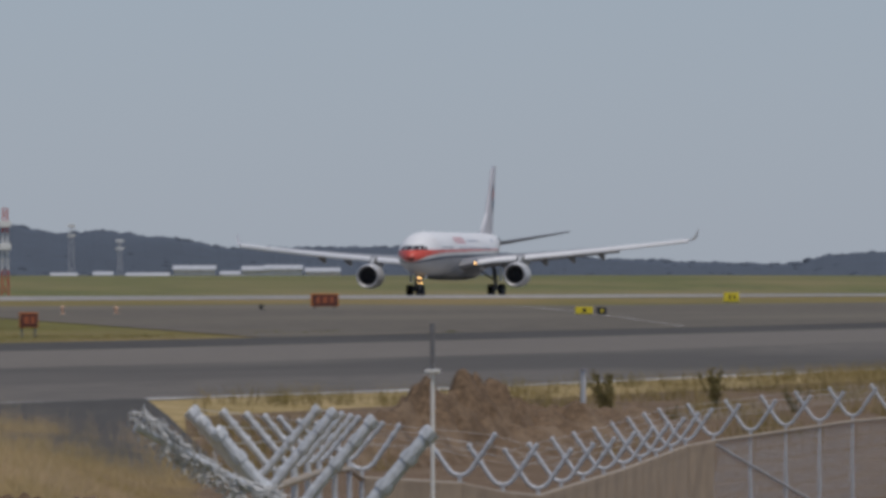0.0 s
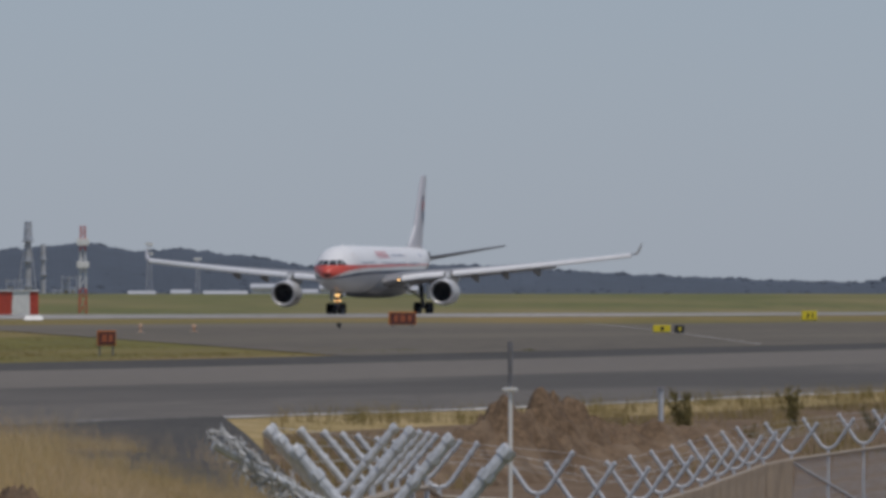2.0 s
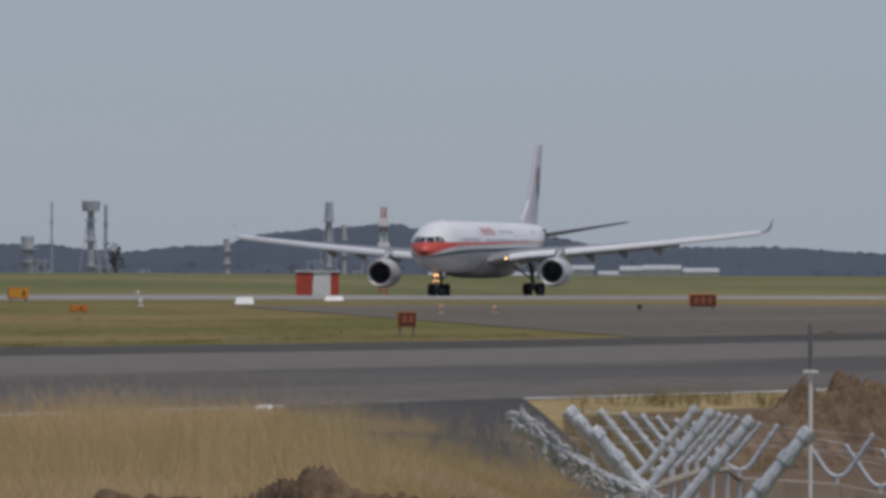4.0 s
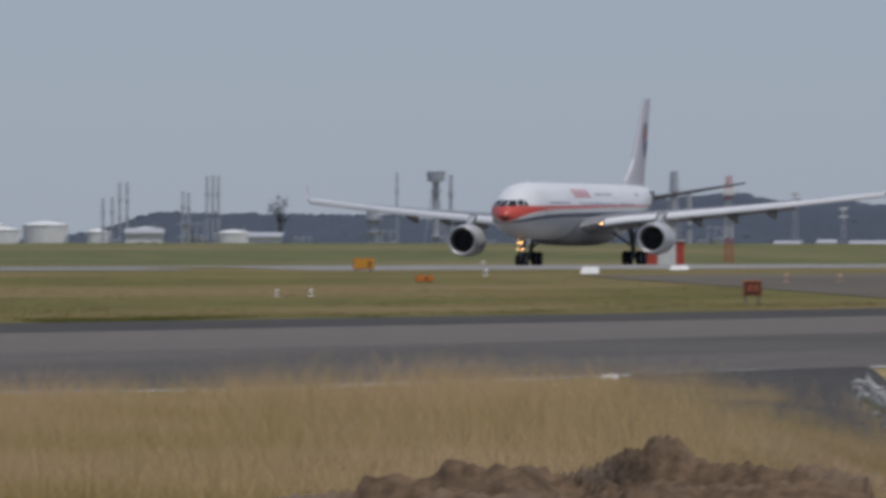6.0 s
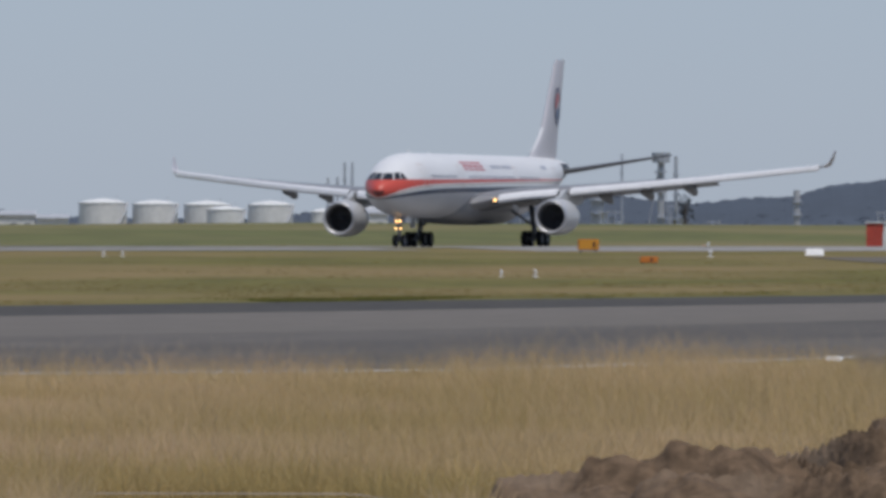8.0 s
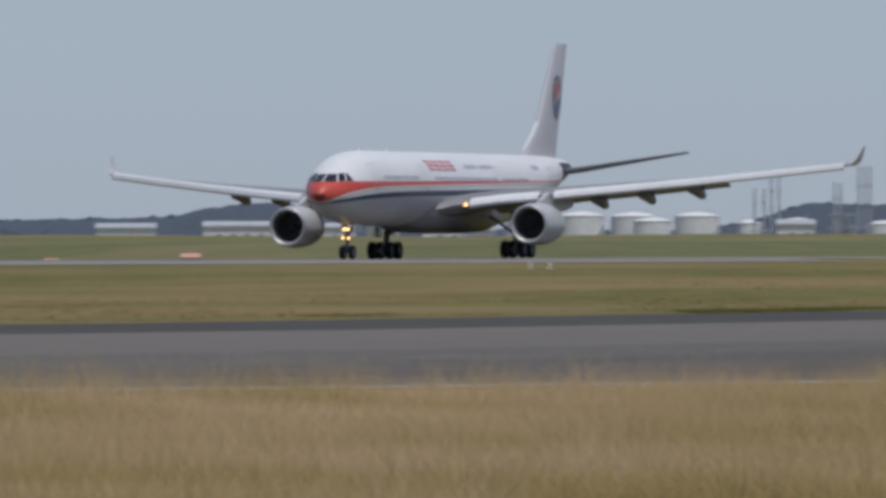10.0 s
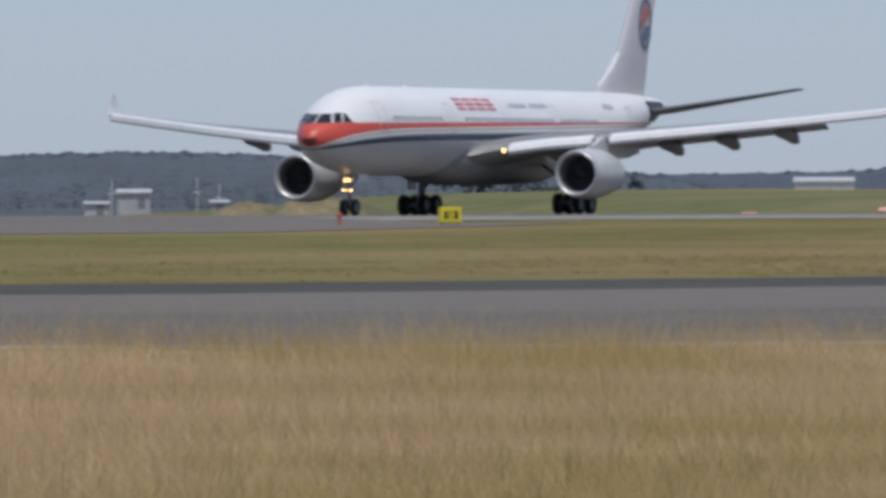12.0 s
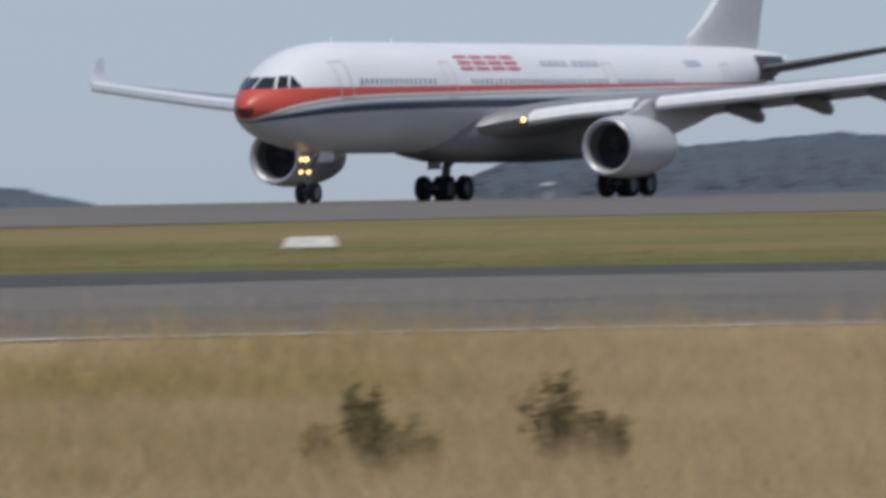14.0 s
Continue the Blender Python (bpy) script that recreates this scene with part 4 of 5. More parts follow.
def shore_tree(az, w, top, r):
    """A broad tree of the shore woods: trunk, limbs and a crown of leaf clumps with gaps."""
    x, y = spot(az, r)
    h = top + 3.1
    t = tagged(holder("tree", pose(x, y, -3.1)), "tree standing above the shore woods, blue-grey haze in its colours", "tree", "shore trees")
    rng = random.Random(int(az * 1000))
    bm = bmesh.new()
    add_tube(bm, (0, 0, 0), (0.1, 0.1, h * 0.8), 0.5, 0.15, 8)
    clumps = []
    for i in range(26):
        a, k = rng.uniform(0, 6.28), rng.uniform(0.3, 0.96)
        reach = w * 0.5 * (1.15 - k) ** 0.6 * rng.uniform(0.2, 1.0)
        p = Vector((math.cos(a) * reach, math.sin(a) * reach, h * k))
        add_tube(bm, (0.05, 0, h * max(0.2, k - 0.2)), p, 0.12, 0.05, 5)
        clumps.append(p)
    # Bark colour is paled with the same painted haze as the leaves.
    part("trunk", bm, mat("hazed_shore_bark", (0.20, 0.21, 0.225), 0.9, vary=0.2), t)
    verts, faces = [], []
    for p in clumps * 2:
        co, fs = CROWNS[rng.randrange(5)]
        q = p + Vector((rng.gauss(0, w * 0.06), rng.gauss(0, w * 0.06), rng.gauss(0, h * 0.03)))
        k, flat = rng.uniform(0.5, 1.15), rng.uniform(0.6, 0.9)
        b = len(verts)
        verts.extend((q.x + k * v[0], q.y + k * v[1], q.z + k * flat * v[2]) for v in co)
        faces.extend(tuple(b + n for n in f) for f in fs)
    bm = bmesh.new()
    vs = [bm.verts.new(v) for v in verts]
    for f in faces:
        bm.faces.new([vs[n] for n in f])
    part("crown", bm, HAZED_SHORE_LEAF, t)


# Leaf colour is lightened to blue-grey to hold the haze of distance.
HAZED_SHORE_LEAF = leafy(mat("hazed_shore_leaves", (0.27, 0.30, 0.33), 0.95, vary=0.12, scale=0.05, fine=0.4, per_island=0.12), 0.5)
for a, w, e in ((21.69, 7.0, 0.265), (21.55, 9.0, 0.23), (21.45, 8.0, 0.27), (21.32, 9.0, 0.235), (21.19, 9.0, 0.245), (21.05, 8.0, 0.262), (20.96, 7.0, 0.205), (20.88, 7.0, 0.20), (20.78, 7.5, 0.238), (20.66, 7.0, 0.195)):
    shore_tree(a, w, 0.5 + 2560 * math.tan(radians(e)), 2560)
lone_tree(15.32, 6.8, 21.8, 3200)
lone_tree(14.35, 5.0, 16.0, 3150)

x, y = spot(21.62, 2750)
tower = tagged(holder("water_tower", pose(x, y, -3.1)), "pale water tower with a flared top", "water tower")
bm = bmesh.new()
lathe(bm, [(0, 1.3), (18, 1.15), (20.6, 1.2)], 16, "Z", True)
part("shaft", bm, FAR_WHITE, tower, "", True)
bm = bmesh.new()
lathe(bm, [(20.4, 1.2), (21.2, 1.6), (22.3, 1.7), (22.6, 0.4)], 20, "Z", True)
part("bowl", bm, FAR_WHITE, tower, "", True)
x, y = spot(21.41, 2930)
res = tagged(holder("reservoir", pose(x, y, -3.1)), "broad grey cylindrical reservoir among trees", "reservoir")
bm = bmesh.new()
lathe(bm, [(0, 8.2), (19.6, 8.2), (19.6, 8.4), (20.0, 8.4), (20.0, 8.0)], 40, "Z", True)
# Concrete grey is lightened and blued with painted haze.
part("shell", bm, mat("hazed_concrete", (0.30, 0.315, 0.34), 0.7, vary=0.15, scale=0.1, fine=0.6), res, "", True)


def power_pole(az, top, r, w):
    x, y = spot(az, r)
    h = top + 3.1
    s = tagged(holder("lattice_mast", pose(x, y, -3.1, 0, 0, az)), "thin pale lattice mast with lamps", "mast")
    for sx in (-1, 1):
        for sy in (-1, 1):
            bm = bmesh.new()
            add_tube(bm, (sx * w, sy * w, 0), (sx * w * 0.35, sy * w * 0.35, h), 0.09, seg=5)
            part("leg", bm, STEEL_PALE, s)
    bm = bmesh.new()
    for i in range(8):
        k0, k1 = i / 8, (i + 1) / 8
        a, b = w * (1 - 0.65 * k0), w * (1 - 0.65 * k1)
        add_tube(bm, (-a, -a, h * k0), (-b, b, h * k1), 0.05, seg=4)
        add_tube(bm, (-a, a, h * k0), (-b, -b, h * k1), 0.05, seg=4)
    part("bracing", bm, STEEL_PALE, s)
    for k in (0.86, 0.98):
        bm = bmesh.new()
        add_box(bm, (0.8, 2.2, 0.7), (0, 0, h * k), bevel=0.1)
        part("lamp_bank", bm, FAR_WHITE, s)


power_pole(12.55, 19.6, 3000, 1.1)
power_pole(12.29, 15.3, 3000, 0.9)
for a, z in ((23.02, 7.5), (22.9, 6.0), (23.48, 7.0), (24.45, 6.5), (24.6, 6.0)):
    x, y = spot(a, 2430)
    m = tagged(holder("yacht_mast", pose(x, y, -3.1)), "slim white mast by the far shore", "mast")
    bm = bmesh.new()
    add_tube(bm, (0, 0, 0), (0, 0, z + 3.1), 0.14, 0.08, 6)
    part("pole", bm, FAR_WHITE, m)
    bm = bmesh.new()
    add_tube(bm, (0, -1.2, z * 0.7 + 2), (0, 1.2, z * 0.7 + 2), 0.07, seg=6)
    part("spreader", bm, FAR_WHITE, m)
# ---- security fence with forked tops ----
GALV = mat("galvanised_steel", (0.52, 0.54, 0.57), 0.6, 0.15, vary=0.2, scale=3.0, fine=30.0)
WIRE = mat("barbed_wire", (0.52, 0.52, 0.52), 0.7, 0.1, vary=0.15)
RAIL = mat("weathered_rail", (0.36, 0.30, 0.235), 0.7, 0.1, vary=0.2, scale=2.0, fine=20.0)
CLOTH = mat("shade_cloth", (0.39, 0.295, 0.20), 0.9, vary=0.2, scale=1.5, fine=60.0, bump=0.003)
FENCE_LINE = ((11.197, 46), (11.60, 76), (11.21, 125), (10.97, 160), (10.5, 166), (10.09, 176), (9.59, 200), (9.22, 225), (8.37, 250), (7.6, 270))
FENCE_TIP = ((46, -0.11), (76, -0.33), (125, -0.98), (160, -1.52), (166, -1.70), (176, -2.15), (200, -2.08), (225, -1.96), (250, -1.79), (270, -1.7))


def fence_spots():
    """Posts along the fence, closer together where it runs across the view."""
    pts = [Vector((*spot(a, r), ramp(r, FENCE_TIP))) for a, r in FENCE_LINE]
    out, carry = [], 0.0
    for a, b in zip(pts, pts[1:]):
        d = (b - a).length
        gap = 11.0 if a.length < 150 else 5.6
        s = carry
        while s < d:
            out.append((a + (b - a) * (s / d), (b - a).normalized()))
            s += gap
        carry = s - d
    return out


def fork_arm(bm, side, w=0.46, h=0.47, r=0.031, straight=False):
    """One curved arm of the fork, in the plane across the fence (local y, z), foot at the origin."""
    pts = [(0.02 * side, -0.02), (0.10 * side, 0.0), (0.17 * side, 0.06), (0.24 * side, 0.16), (w * side, h)]
    if straight:
        pts = [(0.02 * side, -0.02), (0.06 * side, 0.0), (0.11 * side, 0.05), (0.16 * side, 0.115), (w * side, h)]
    bend = pts[3]
    for a, b in zip(pts, pts[1:]):
        add_tube(bm, (0, a[0], a[1]), (0, b[0], b[1]), r, seg=10)
    add_tube(bm, (0, w * side, h), (0, w * side * 1.03, h + 0.012), r * 1.25, r * 1.1, seg=10)
    for k in (0.3, 0.65, 0.93):
        q = (w * side - bend[0], h - bend[1])
        p = (bend[0] + q[0] * k, bend[1] + q[1] * k)
        add_tube(bm, (0, p[0], p[1]), (0, p[0] + q[0] * 0.09, p[1] + q[1] * 0.09), r * 1.28, seg=8)


def build_fence():
    root = tagged(holder("security_fence"), "galvanised security fence with forked tops and tan shade cloth", "fence")
    posts = fence_spots()
    post_me = arm_me = None
    bases = []
    for p, d in posts:
        tall, wide = (0.62, 0.56) if p.length > 150 else (0.47, 0.46)
        foot = p.z - tall
        g = ground_z(p.x, p.y)
        yaw = math.atan2(d.y, d.x)
        post = holder("post", pose(p.x, p.y, foot, 0, 0, math.degrees(yaw)))
        post.parent = root
        bm = bmesh.new()
        add_tube(bm, (0, 0, g - foot - 0.1), (0, 0, 0.0), 0.034, seg=10)
        part("tube", bm, GALV, post)
        for side in (-1, 1):
            bm = bmesh.new()
            fork_arm(bm, side, wide, tall, 0.036 if tall > 0.5 else 0.031, tall < 0.5)
            part("arm", bm, GALV, post, "curved fork arm")
        bases.append((Vector((p.x, p.y, foot)), g))
    for (a, ga), (b, gb) in zip(bases, bases[1:]):
        bm = bmesh.new()
        add_tube(bm, a - Vector((0, 0, 0.16)), b - Vector((0, 0, 0.16)), 0.04, seg=8)
        part("top_rail", bm, RAIL, root, "weathered tan top rail")
        if a.length > 150 and a.length < 224:
            bm = bmesh.new()
            n = 6
            rows = []
            side = Vector((b.y - a.y, a.x - b.x, 0)).normalized() * 0.04
            for i in range(n + 1):
                q = a.lerp(b, i / n)
                g = ga + (gb - ga) * i / n
                rows.append([(q.x + side.x, q.y + side.y, g + 0.02), (q.x + side.x * (1 + math.sin(i * 1.7)), q.y + side.y * (1 + math.sin(i * 1.7)), (g + q.z) / 2), (q.x + side.x, q.y + side.y, q.z - 0.15)])
            loft(bm, rows, False, False)
            solid = part("shade_cloth", bm, CLOTH, root, "tan woven shade cloth")
            mod = solid.modifiers.new("thick", "SOLIDIFY")
            mod.thickness = 0.01
    # diamond mesh of the open stretch, and barbed strands on the forks
    for (a, ga), (b, gb) in zip(bases, bases[1:]):
        if a.length >= 224:
            bm = bmesh.new()
            n = 16
            for i in range(n):
                u, v = i / n, (i + 3) / n
                for u0, u1 in ((u, v), (v, u)):
                    p, q = a.lerp(b, u0), a.lerp(b, min(1.0, u1))
                    add_tube(bm, (p.x, p.y, ga + (gb - ga) * u0 + 0.05), (q.x, q.y, q.z - 0.15), 0.006, seg=3, caps=False)
            part("wire_mesh", bm, WIRE, root)
    for side in (-1, 1):
        for k in (0.45, 0.72, 1.0):
            bm = bmesh.new()
            prev = None
            for p, d in posts:
                if p.length < 60:
                    continue
                n = Vector((-d.y, d.x, 0)).normalized()
                q = Vector((p.x, p.y, p.z - 0.47 + 0.47 * k)) + n * side * 0.46 * k
                if prev is not None:
                    add_tube(bm, prev, q, 0.003, seg=3, caps=False)
                prev = q
            part("barbed_strand", bm, WIRE, root, "thin barbed wire strand")
    # brace across the open stretch
    (a, ga), (b, gb) = [q for q in bases if q[0].length >= 224][0], [q for q in bases if q[0].length >= 224][3]
    bm = bmesh.new()
    add_tube(bm, (a.x, a.y, a.z - 0.2), (b.x, b.y, gb + 0.1), 0.03, seg=8)
    part("brace", bm, GALV, root)


def wire_coil():
    """A loose bundle of barbed wire hung at the end of the fence."""
    coil = tagged(holder("wire_bundle"), "tangled pale bundle of barbed wire on the fence top", "barbed wire")
    a, b = Vector((*spot(12.2, 45), -0.02)), Vector((*spot(11.45, 45.5), -0.40))
    rng = random.Random(5)
    for j in range(9):
        bm = bmesh.new()
        prev = None
        ph, lean = rng.uniform(0, 6.28), rng.uniform(0.5, 1.5)
        for i in range(60):
            u = i / 59
            c = a.lerp(b, u) + Vector((0, 0, -0.06 * math.sin(u * 3.14)))
            rad = 0.02 + 0.022 * abs(math.sin(u * 7 * lean + j)) + 0.012 * u
            t = ph + u * 17 * lean
            q = c + Vector((0.02 * math.sin(t), rad * math.cos(t) + rng.gauss(0, 0.006), rad * math.sin(t) + rng.gauss(0, 0.006)))
            if prev is not None:
                add_tube(bm, prev, q, 0.0045, seg=4, caps=False)
                if i % 2:
                    w = Vector((0, rng.gauss(0, 0.022), rng.gauss(0, 0.022)))
                    add_tube(bm, q - w, q + w, 0.003, seg=3, caps=False)
            prev = q
        part("strand", bm, WIRE, coil, "barbed strand")
    bm = bmesh.new()
    add_tube(bm, a - Vector((0, 0, 0.05)), (b.x, b.y, b.z), 0.02, seg=8)
    part("carrier", bm, GALV, coil)
    bm = bmesh.new()
    add_tube(bm, (b.x, b.y, ground_z(b.x, b.y) - 0.05), b, 0.03, seg=8)
    part("support", bm, GALV, coil)


def thin_pole():
    x, y = spot(10.61, 60)
    g = ground_z(x, y)
    s = tagged(holder("sensor_pole", pose(x, y, g)), "thin white pole with a collar and grey top beside the fence", "pole")
    top = 0.5 - 0.17 * 60 / 57.3 - g
    bm = bmesh.new()
    add_tube(bm, (0, 0, -0.05), (0, 0, top - 0.26), 0.011, seg=10)
    part("lower_tube", bm, SIGNAL_WHITE, s)
    bm = bmesh.new()
    add_tube(bm, (0, 0, top - 0.27), (0, 0, top), 0.012, 0.015, seg=10)
    part("upper_tube", bm, mat("pole_grey", (0.16, 0.16, 0.17), 0.6, vary=0.2), s, "dark grey top")
    bm = bmesh.new()
    add_box(bm, (0.05, 0.085, 0.022), (0, 0, top - 0.27), bevel=0.006)
    part("collar", bm, SIGNAL_WHITE, s)
    x, y = spot(9.80, 360)
    g = ground_z(x, y)
    s = tagged(holder("bollard_post", pose(x, y, g)), "weathered grey post at the taxiway edge", "post")
    bm = bmesh.new()
    add_tube(bm, (0, 0, -0.05), (0, 0, 1.6), 0.09, seg=10)
    part("tube", bm, GALV, s)
    bm = bmesh.new()
    add_tube(bm, (0, 0, 1.6), (0, 0, 1.68), 0.13, 0.1, seg=10)
    part("cap", bm, GEAR_GREY, s)


build_fence()
wire_coil()
thin_pole()
# ---- airfield furniture ----
def on_ground(x, y, up=0.0):
    return (x, y, ground_z(x, y) + up)


def facing(x, y):
    """Turn about z so that the local -x side looks back at the viewer's place."""
    return math.degrees(math.atan2(y, x))


RUST = mat("sign_rust", (0.36, 0.10, 0.04), 0.6, vary=0.2)


def guidance_sign(x, y, w, h, face, side, label, bars, bar_mat, legs=0.25):
    s = tagged(holder("guidance_sign", pose(*on_ground(x, y), 0, 0, facing(x, y) + 14)), label, "sign", "airfield signs")
    for k in (-0.36, 0.36):
        bm = bmesh.new()
        add_tube(bm, (0, k * w, -0.05), (0, k * w, legs + 0.1), 0.05, seg=8)
        part("leg", bm, GEAR_GREY, s)
    bm = bmesh.new()
    add_box(bm, (0.28, w, h - legs), (0, 0, legs + (h - legs) / 2), bevel=0.03)
    part("cabinet", bm, side, s)
    bm = bmesh.new()
    add_box(bm, (0.03, w * 0.93, (h - legs) * 0.86), (-0.155, 0, legs + (h - legs) / 2), bevel=0.008)
    part("panel", bm, face, s)
    for k, bw in bars:
        bm = bmesh.new()
        add_box(bm, (0.012, bw * w, (h - legs) * 0.5), (-0.178, k * w, legs + (h - legs) / 2))
        part("lettering_bar", bm, bar_mat, s, "plain bar for lettering")
    return s


guidance_sign(891.7, 176.4, 2.4, 1.35, SIGN_DARK, ORANGE, "orange-framed dark red guidance sign beside the taxiway exit", ((-0.25, 0.14), (0.0, 0.18), (0.25, 0.14)), RUST)
guidance_sign(583.2, 132.3, 1.05, 1.4, SIGN_DARK, ORANGE, "small dark red guidance sign with orange side in the grass", ((-0.2, 0.2), (0.15, 0.25)), RUST, 0.55)
guidance_sign(1223.7, 193.9, 1.8, 1.3, YELLOW, YELLOW, "yellow guidance sign near the runway edge", ((-0.2, 0.1), (0.1, 0.14)), SIGN_BLACK)
guidance_sign(887.9, 153.3, 1.5, 0.72, YELLOW, YELLOW, "low yellow direction sign beside the taxiway exit", ((0.0, 0.2),), SIGN_BLACK, 0.1)
guidance_sign(886.2, 151.5, 0.8, 0.72, SIGN_BLACK, SIGN_BLACK, "low black location sign beside the yellow one", ((0.0, 0.25),), YELLOW, 0.1)
guidance_sign(780.0, 207.1, 1.6, 1.07, mat("sign_amber", (0.68, 0.30, 0.03), 0.5, vary=0.12), ORANGE, "amber guidance sign at the runway edge", ((-0.25, 0.12),), SIGN_DARK)
guidance_sign(689.2, 178.8, 1.2, 0.5, ORANGE, ORANGE, "low orange sign lying in the grass", ((-0.1, 0.15),), SIGN_DARK, 0.08)
guidance_sign(524.2, 208.2, 1.2, 0.97, YELLOW, YELLOW, "yellow guidance sign with dark lettering by the runway", ((-0.25, 0.16), (0.0, 0.06), (0.2, 0.16)), SIGN_BLACK, 0.12)


def marker(x, y, w, h, m, label, name="marker_light"):
    s = tagged(holder(name, pose(*on_ground(x, y))), label, "marker", "runway markers")
    bm = bmesh.new()
    lathe(bm, [(0, w * 0.5), (h * 0.1, w * 0.5), (h * 0.14, w * 0.16), (h * 0.5, w * 0.13)], 12, "Z", True)
    part("base", bm, m, s)
    bm = bmesh.new()
    lathe(bm, [(h * 0.5, w * 0.2), (h * 0.6, w * 0.3), (h * 0.85, w * 0.26), (h, w * 0.05)], 12, "Z", True)
    part("lamp", bm, m, s)


for x, y, w, h in ((638.1, 200.9, 0.3, 0.34), (641.5, 200.7, 0.3, 0.34), (572.8, 157.1, 0.3, 0.4), (578.2, 156.6, 0.34, 0.45), (1183.3, 300.0, 0.5, 0.9), (768.7, 194.7, 0.5, 0.55)):
    marker(x, y, w, h, SIGNAL_WHITE, "small white edge marker in the grass")
for x, y, w, h in ((765.1, 171.0, 0.5, 0.7), (783.6, 171.0, 0.65, 0.6), (1150.0, 292.0, 0.6, 0.5)):
    marker(x, y, w, h, mat("faded_orange", (0.55, 0.36, 0.24), 0.6, vary=0.15), "faded orange and white marker in the grass")
marker(864.2, 176.3, 0.8, 0.5, SIGN_BLACK, "small black lamp housing by the taxiway exit")
marker(518.3, 212.1, 0.42, 0.66, SIGNAL_RED, "small red marker by the runway shoulder")


def slab(x, y, w, d, h, m, label):
    s = tagged(holder("marker_board", pose(*on_ground(x, y, 0.02), 0, 0, facing(x, y))), label, "marker board")
    bm = bmesh.new()
    loft(bm, [[(-d / 2, -w / 2, 0), (d / 2, -w / 2, 0), (d / 2, w / 2, 0), (-d / 2, w / 2, 0)], [(-d * 0.2, -w * 0.42, h), (d * 0.2, -w * 0.42, h), (d * 0.2, w * 0.42, h), (-d * 0.2, w * 0.42, h)]])
    bmesh.ops.bevel(bm, geom=list(bm.edges), offset=0.03, segments=2, affect="EDGES")
    part("board", bm, m, s)
    for k in (-1, 1):
        bm = bmesh.new()
        add_box(bm, (d * 1.05, 0.08, 0.06), (0, k * w * 0.4, 0.0), bevel=0.01)
        part("skid", bm, GEAR_GREY, s)


slab(308.7, 74.4, 0.55, 0.4, 0.16, SIGNAL_WHITE, "small white marker block on the taxiway edge")
slab(811.4, 197.1, 1.5, 1.2, 0.55, SIGNAL_WHITE, "white wedge-shaped marker board on the grass")
slab(901.6, 211.0, 1.7, 1.2, 0.4, SIGNAL_WHITE, "white wedge-shaped marker board beside the striped shelter")
slab(304.5, 162.1, 1.8, 1.0, 0.36, mat("weathered_white", (0.55, 0.52, 0.48), 0.7, vary=0.2, scale=0.6, fine=4.0), "long weathered white wedge-shaped marker board on the grass")
slab(956.5, 335.0, 2.1, 1.2, 0.4, mat("faded_red", (0.62, 0.30, 0.25), 0.6, vary=0.2), "faded red and white marker board beyond the runway")
slab(800.0, 292.0, 1.4, 1.0, 0.35, mat("faded_red_b", (0.60, 0.26, 0.18), 0.6, vary=0.2), "faded red marker board beyond the runway")

# striped shelter and mast
shelter = tagged(holder("equipment_shelter", pose(*on_ground(1256, 296), 0, 0, 13)), "red and white striped equipment shelter beyond the runway", "shelter")
for i in range(5):
    bm = bmesh.new()
    add_box(bm, (3.0, 1.02, 3.0), (0, -2.08 + 1.04 * i, 1.6), bevel=0.03)
    part("wall_panel", bm, SIGNAL_WHITE if i in (1, 2) else SIGNAL_RED, shelter)
bm = bmesh.new()
add_box(bm, (3.3, 5.5, 0.18), (0, 0, 3.2), bevel=0.04)
part("roof", bm, SIGNAL_WHITE, shelter)
bm = bmesh.new()
add_box(bm, (3.2, 5.4, 0.3), (0, 0, 0.0))
part("plinth", bm, FAR_GREY, shelter)
bm = bmesh.new()
add_box(bm, (0.05, 0.8, 1.9), (-1.53, 0.2, 1.1), bevel=0.01)
part("door", bm, SIGNAL_WHITE, shelter)

mast = tagged(holder("antenna_mast", pose(*on_ground(1379, 316), 0, 0, 13)), "red and white lattice antenna mast beyond the runway", "antenna mast")
for i in range(7):
    z0, z1 = 11.6 * i / 7, 11.6 * (i + 1) / 7
    bm = bmesh.new()
    for sx, sy in ((-0.5, -0.5), (0.5, -0.5), (0.5, 0.5), (-0.5, 0.5)):
        k0, k1 = 1 - 0.06 * i, 1 - 0.06 * (i + 1)
        add_tube(bm, (sx * k0, sy * k0, z0), (sx * k1, sy * k1, z1), 0.09, seg=6)
        add_tube(bm, (sx * k0, sy * k0, z0), (-sy * k1, sx * k1, z1), 0.05, seg=5)
        add_tube(bm, (sx * k1, sy * k1, z1), (-sy * k1, sx * k1, z1), 0.05, seg=5)
    part("lattice_section", bm, SIGNAL_RED if i in (0, 1, 5, 6) else SIGNAL_WHITE, mast)
for z in (6.5, 9.5):
    bm = bmesh.new()
    add_box(bm, (0.5, 1.6, 0.9), (-0.6, 0, z), bevel=0.06)
    part("antenna_panel", bm, SIGNAL_WHITE, mast)

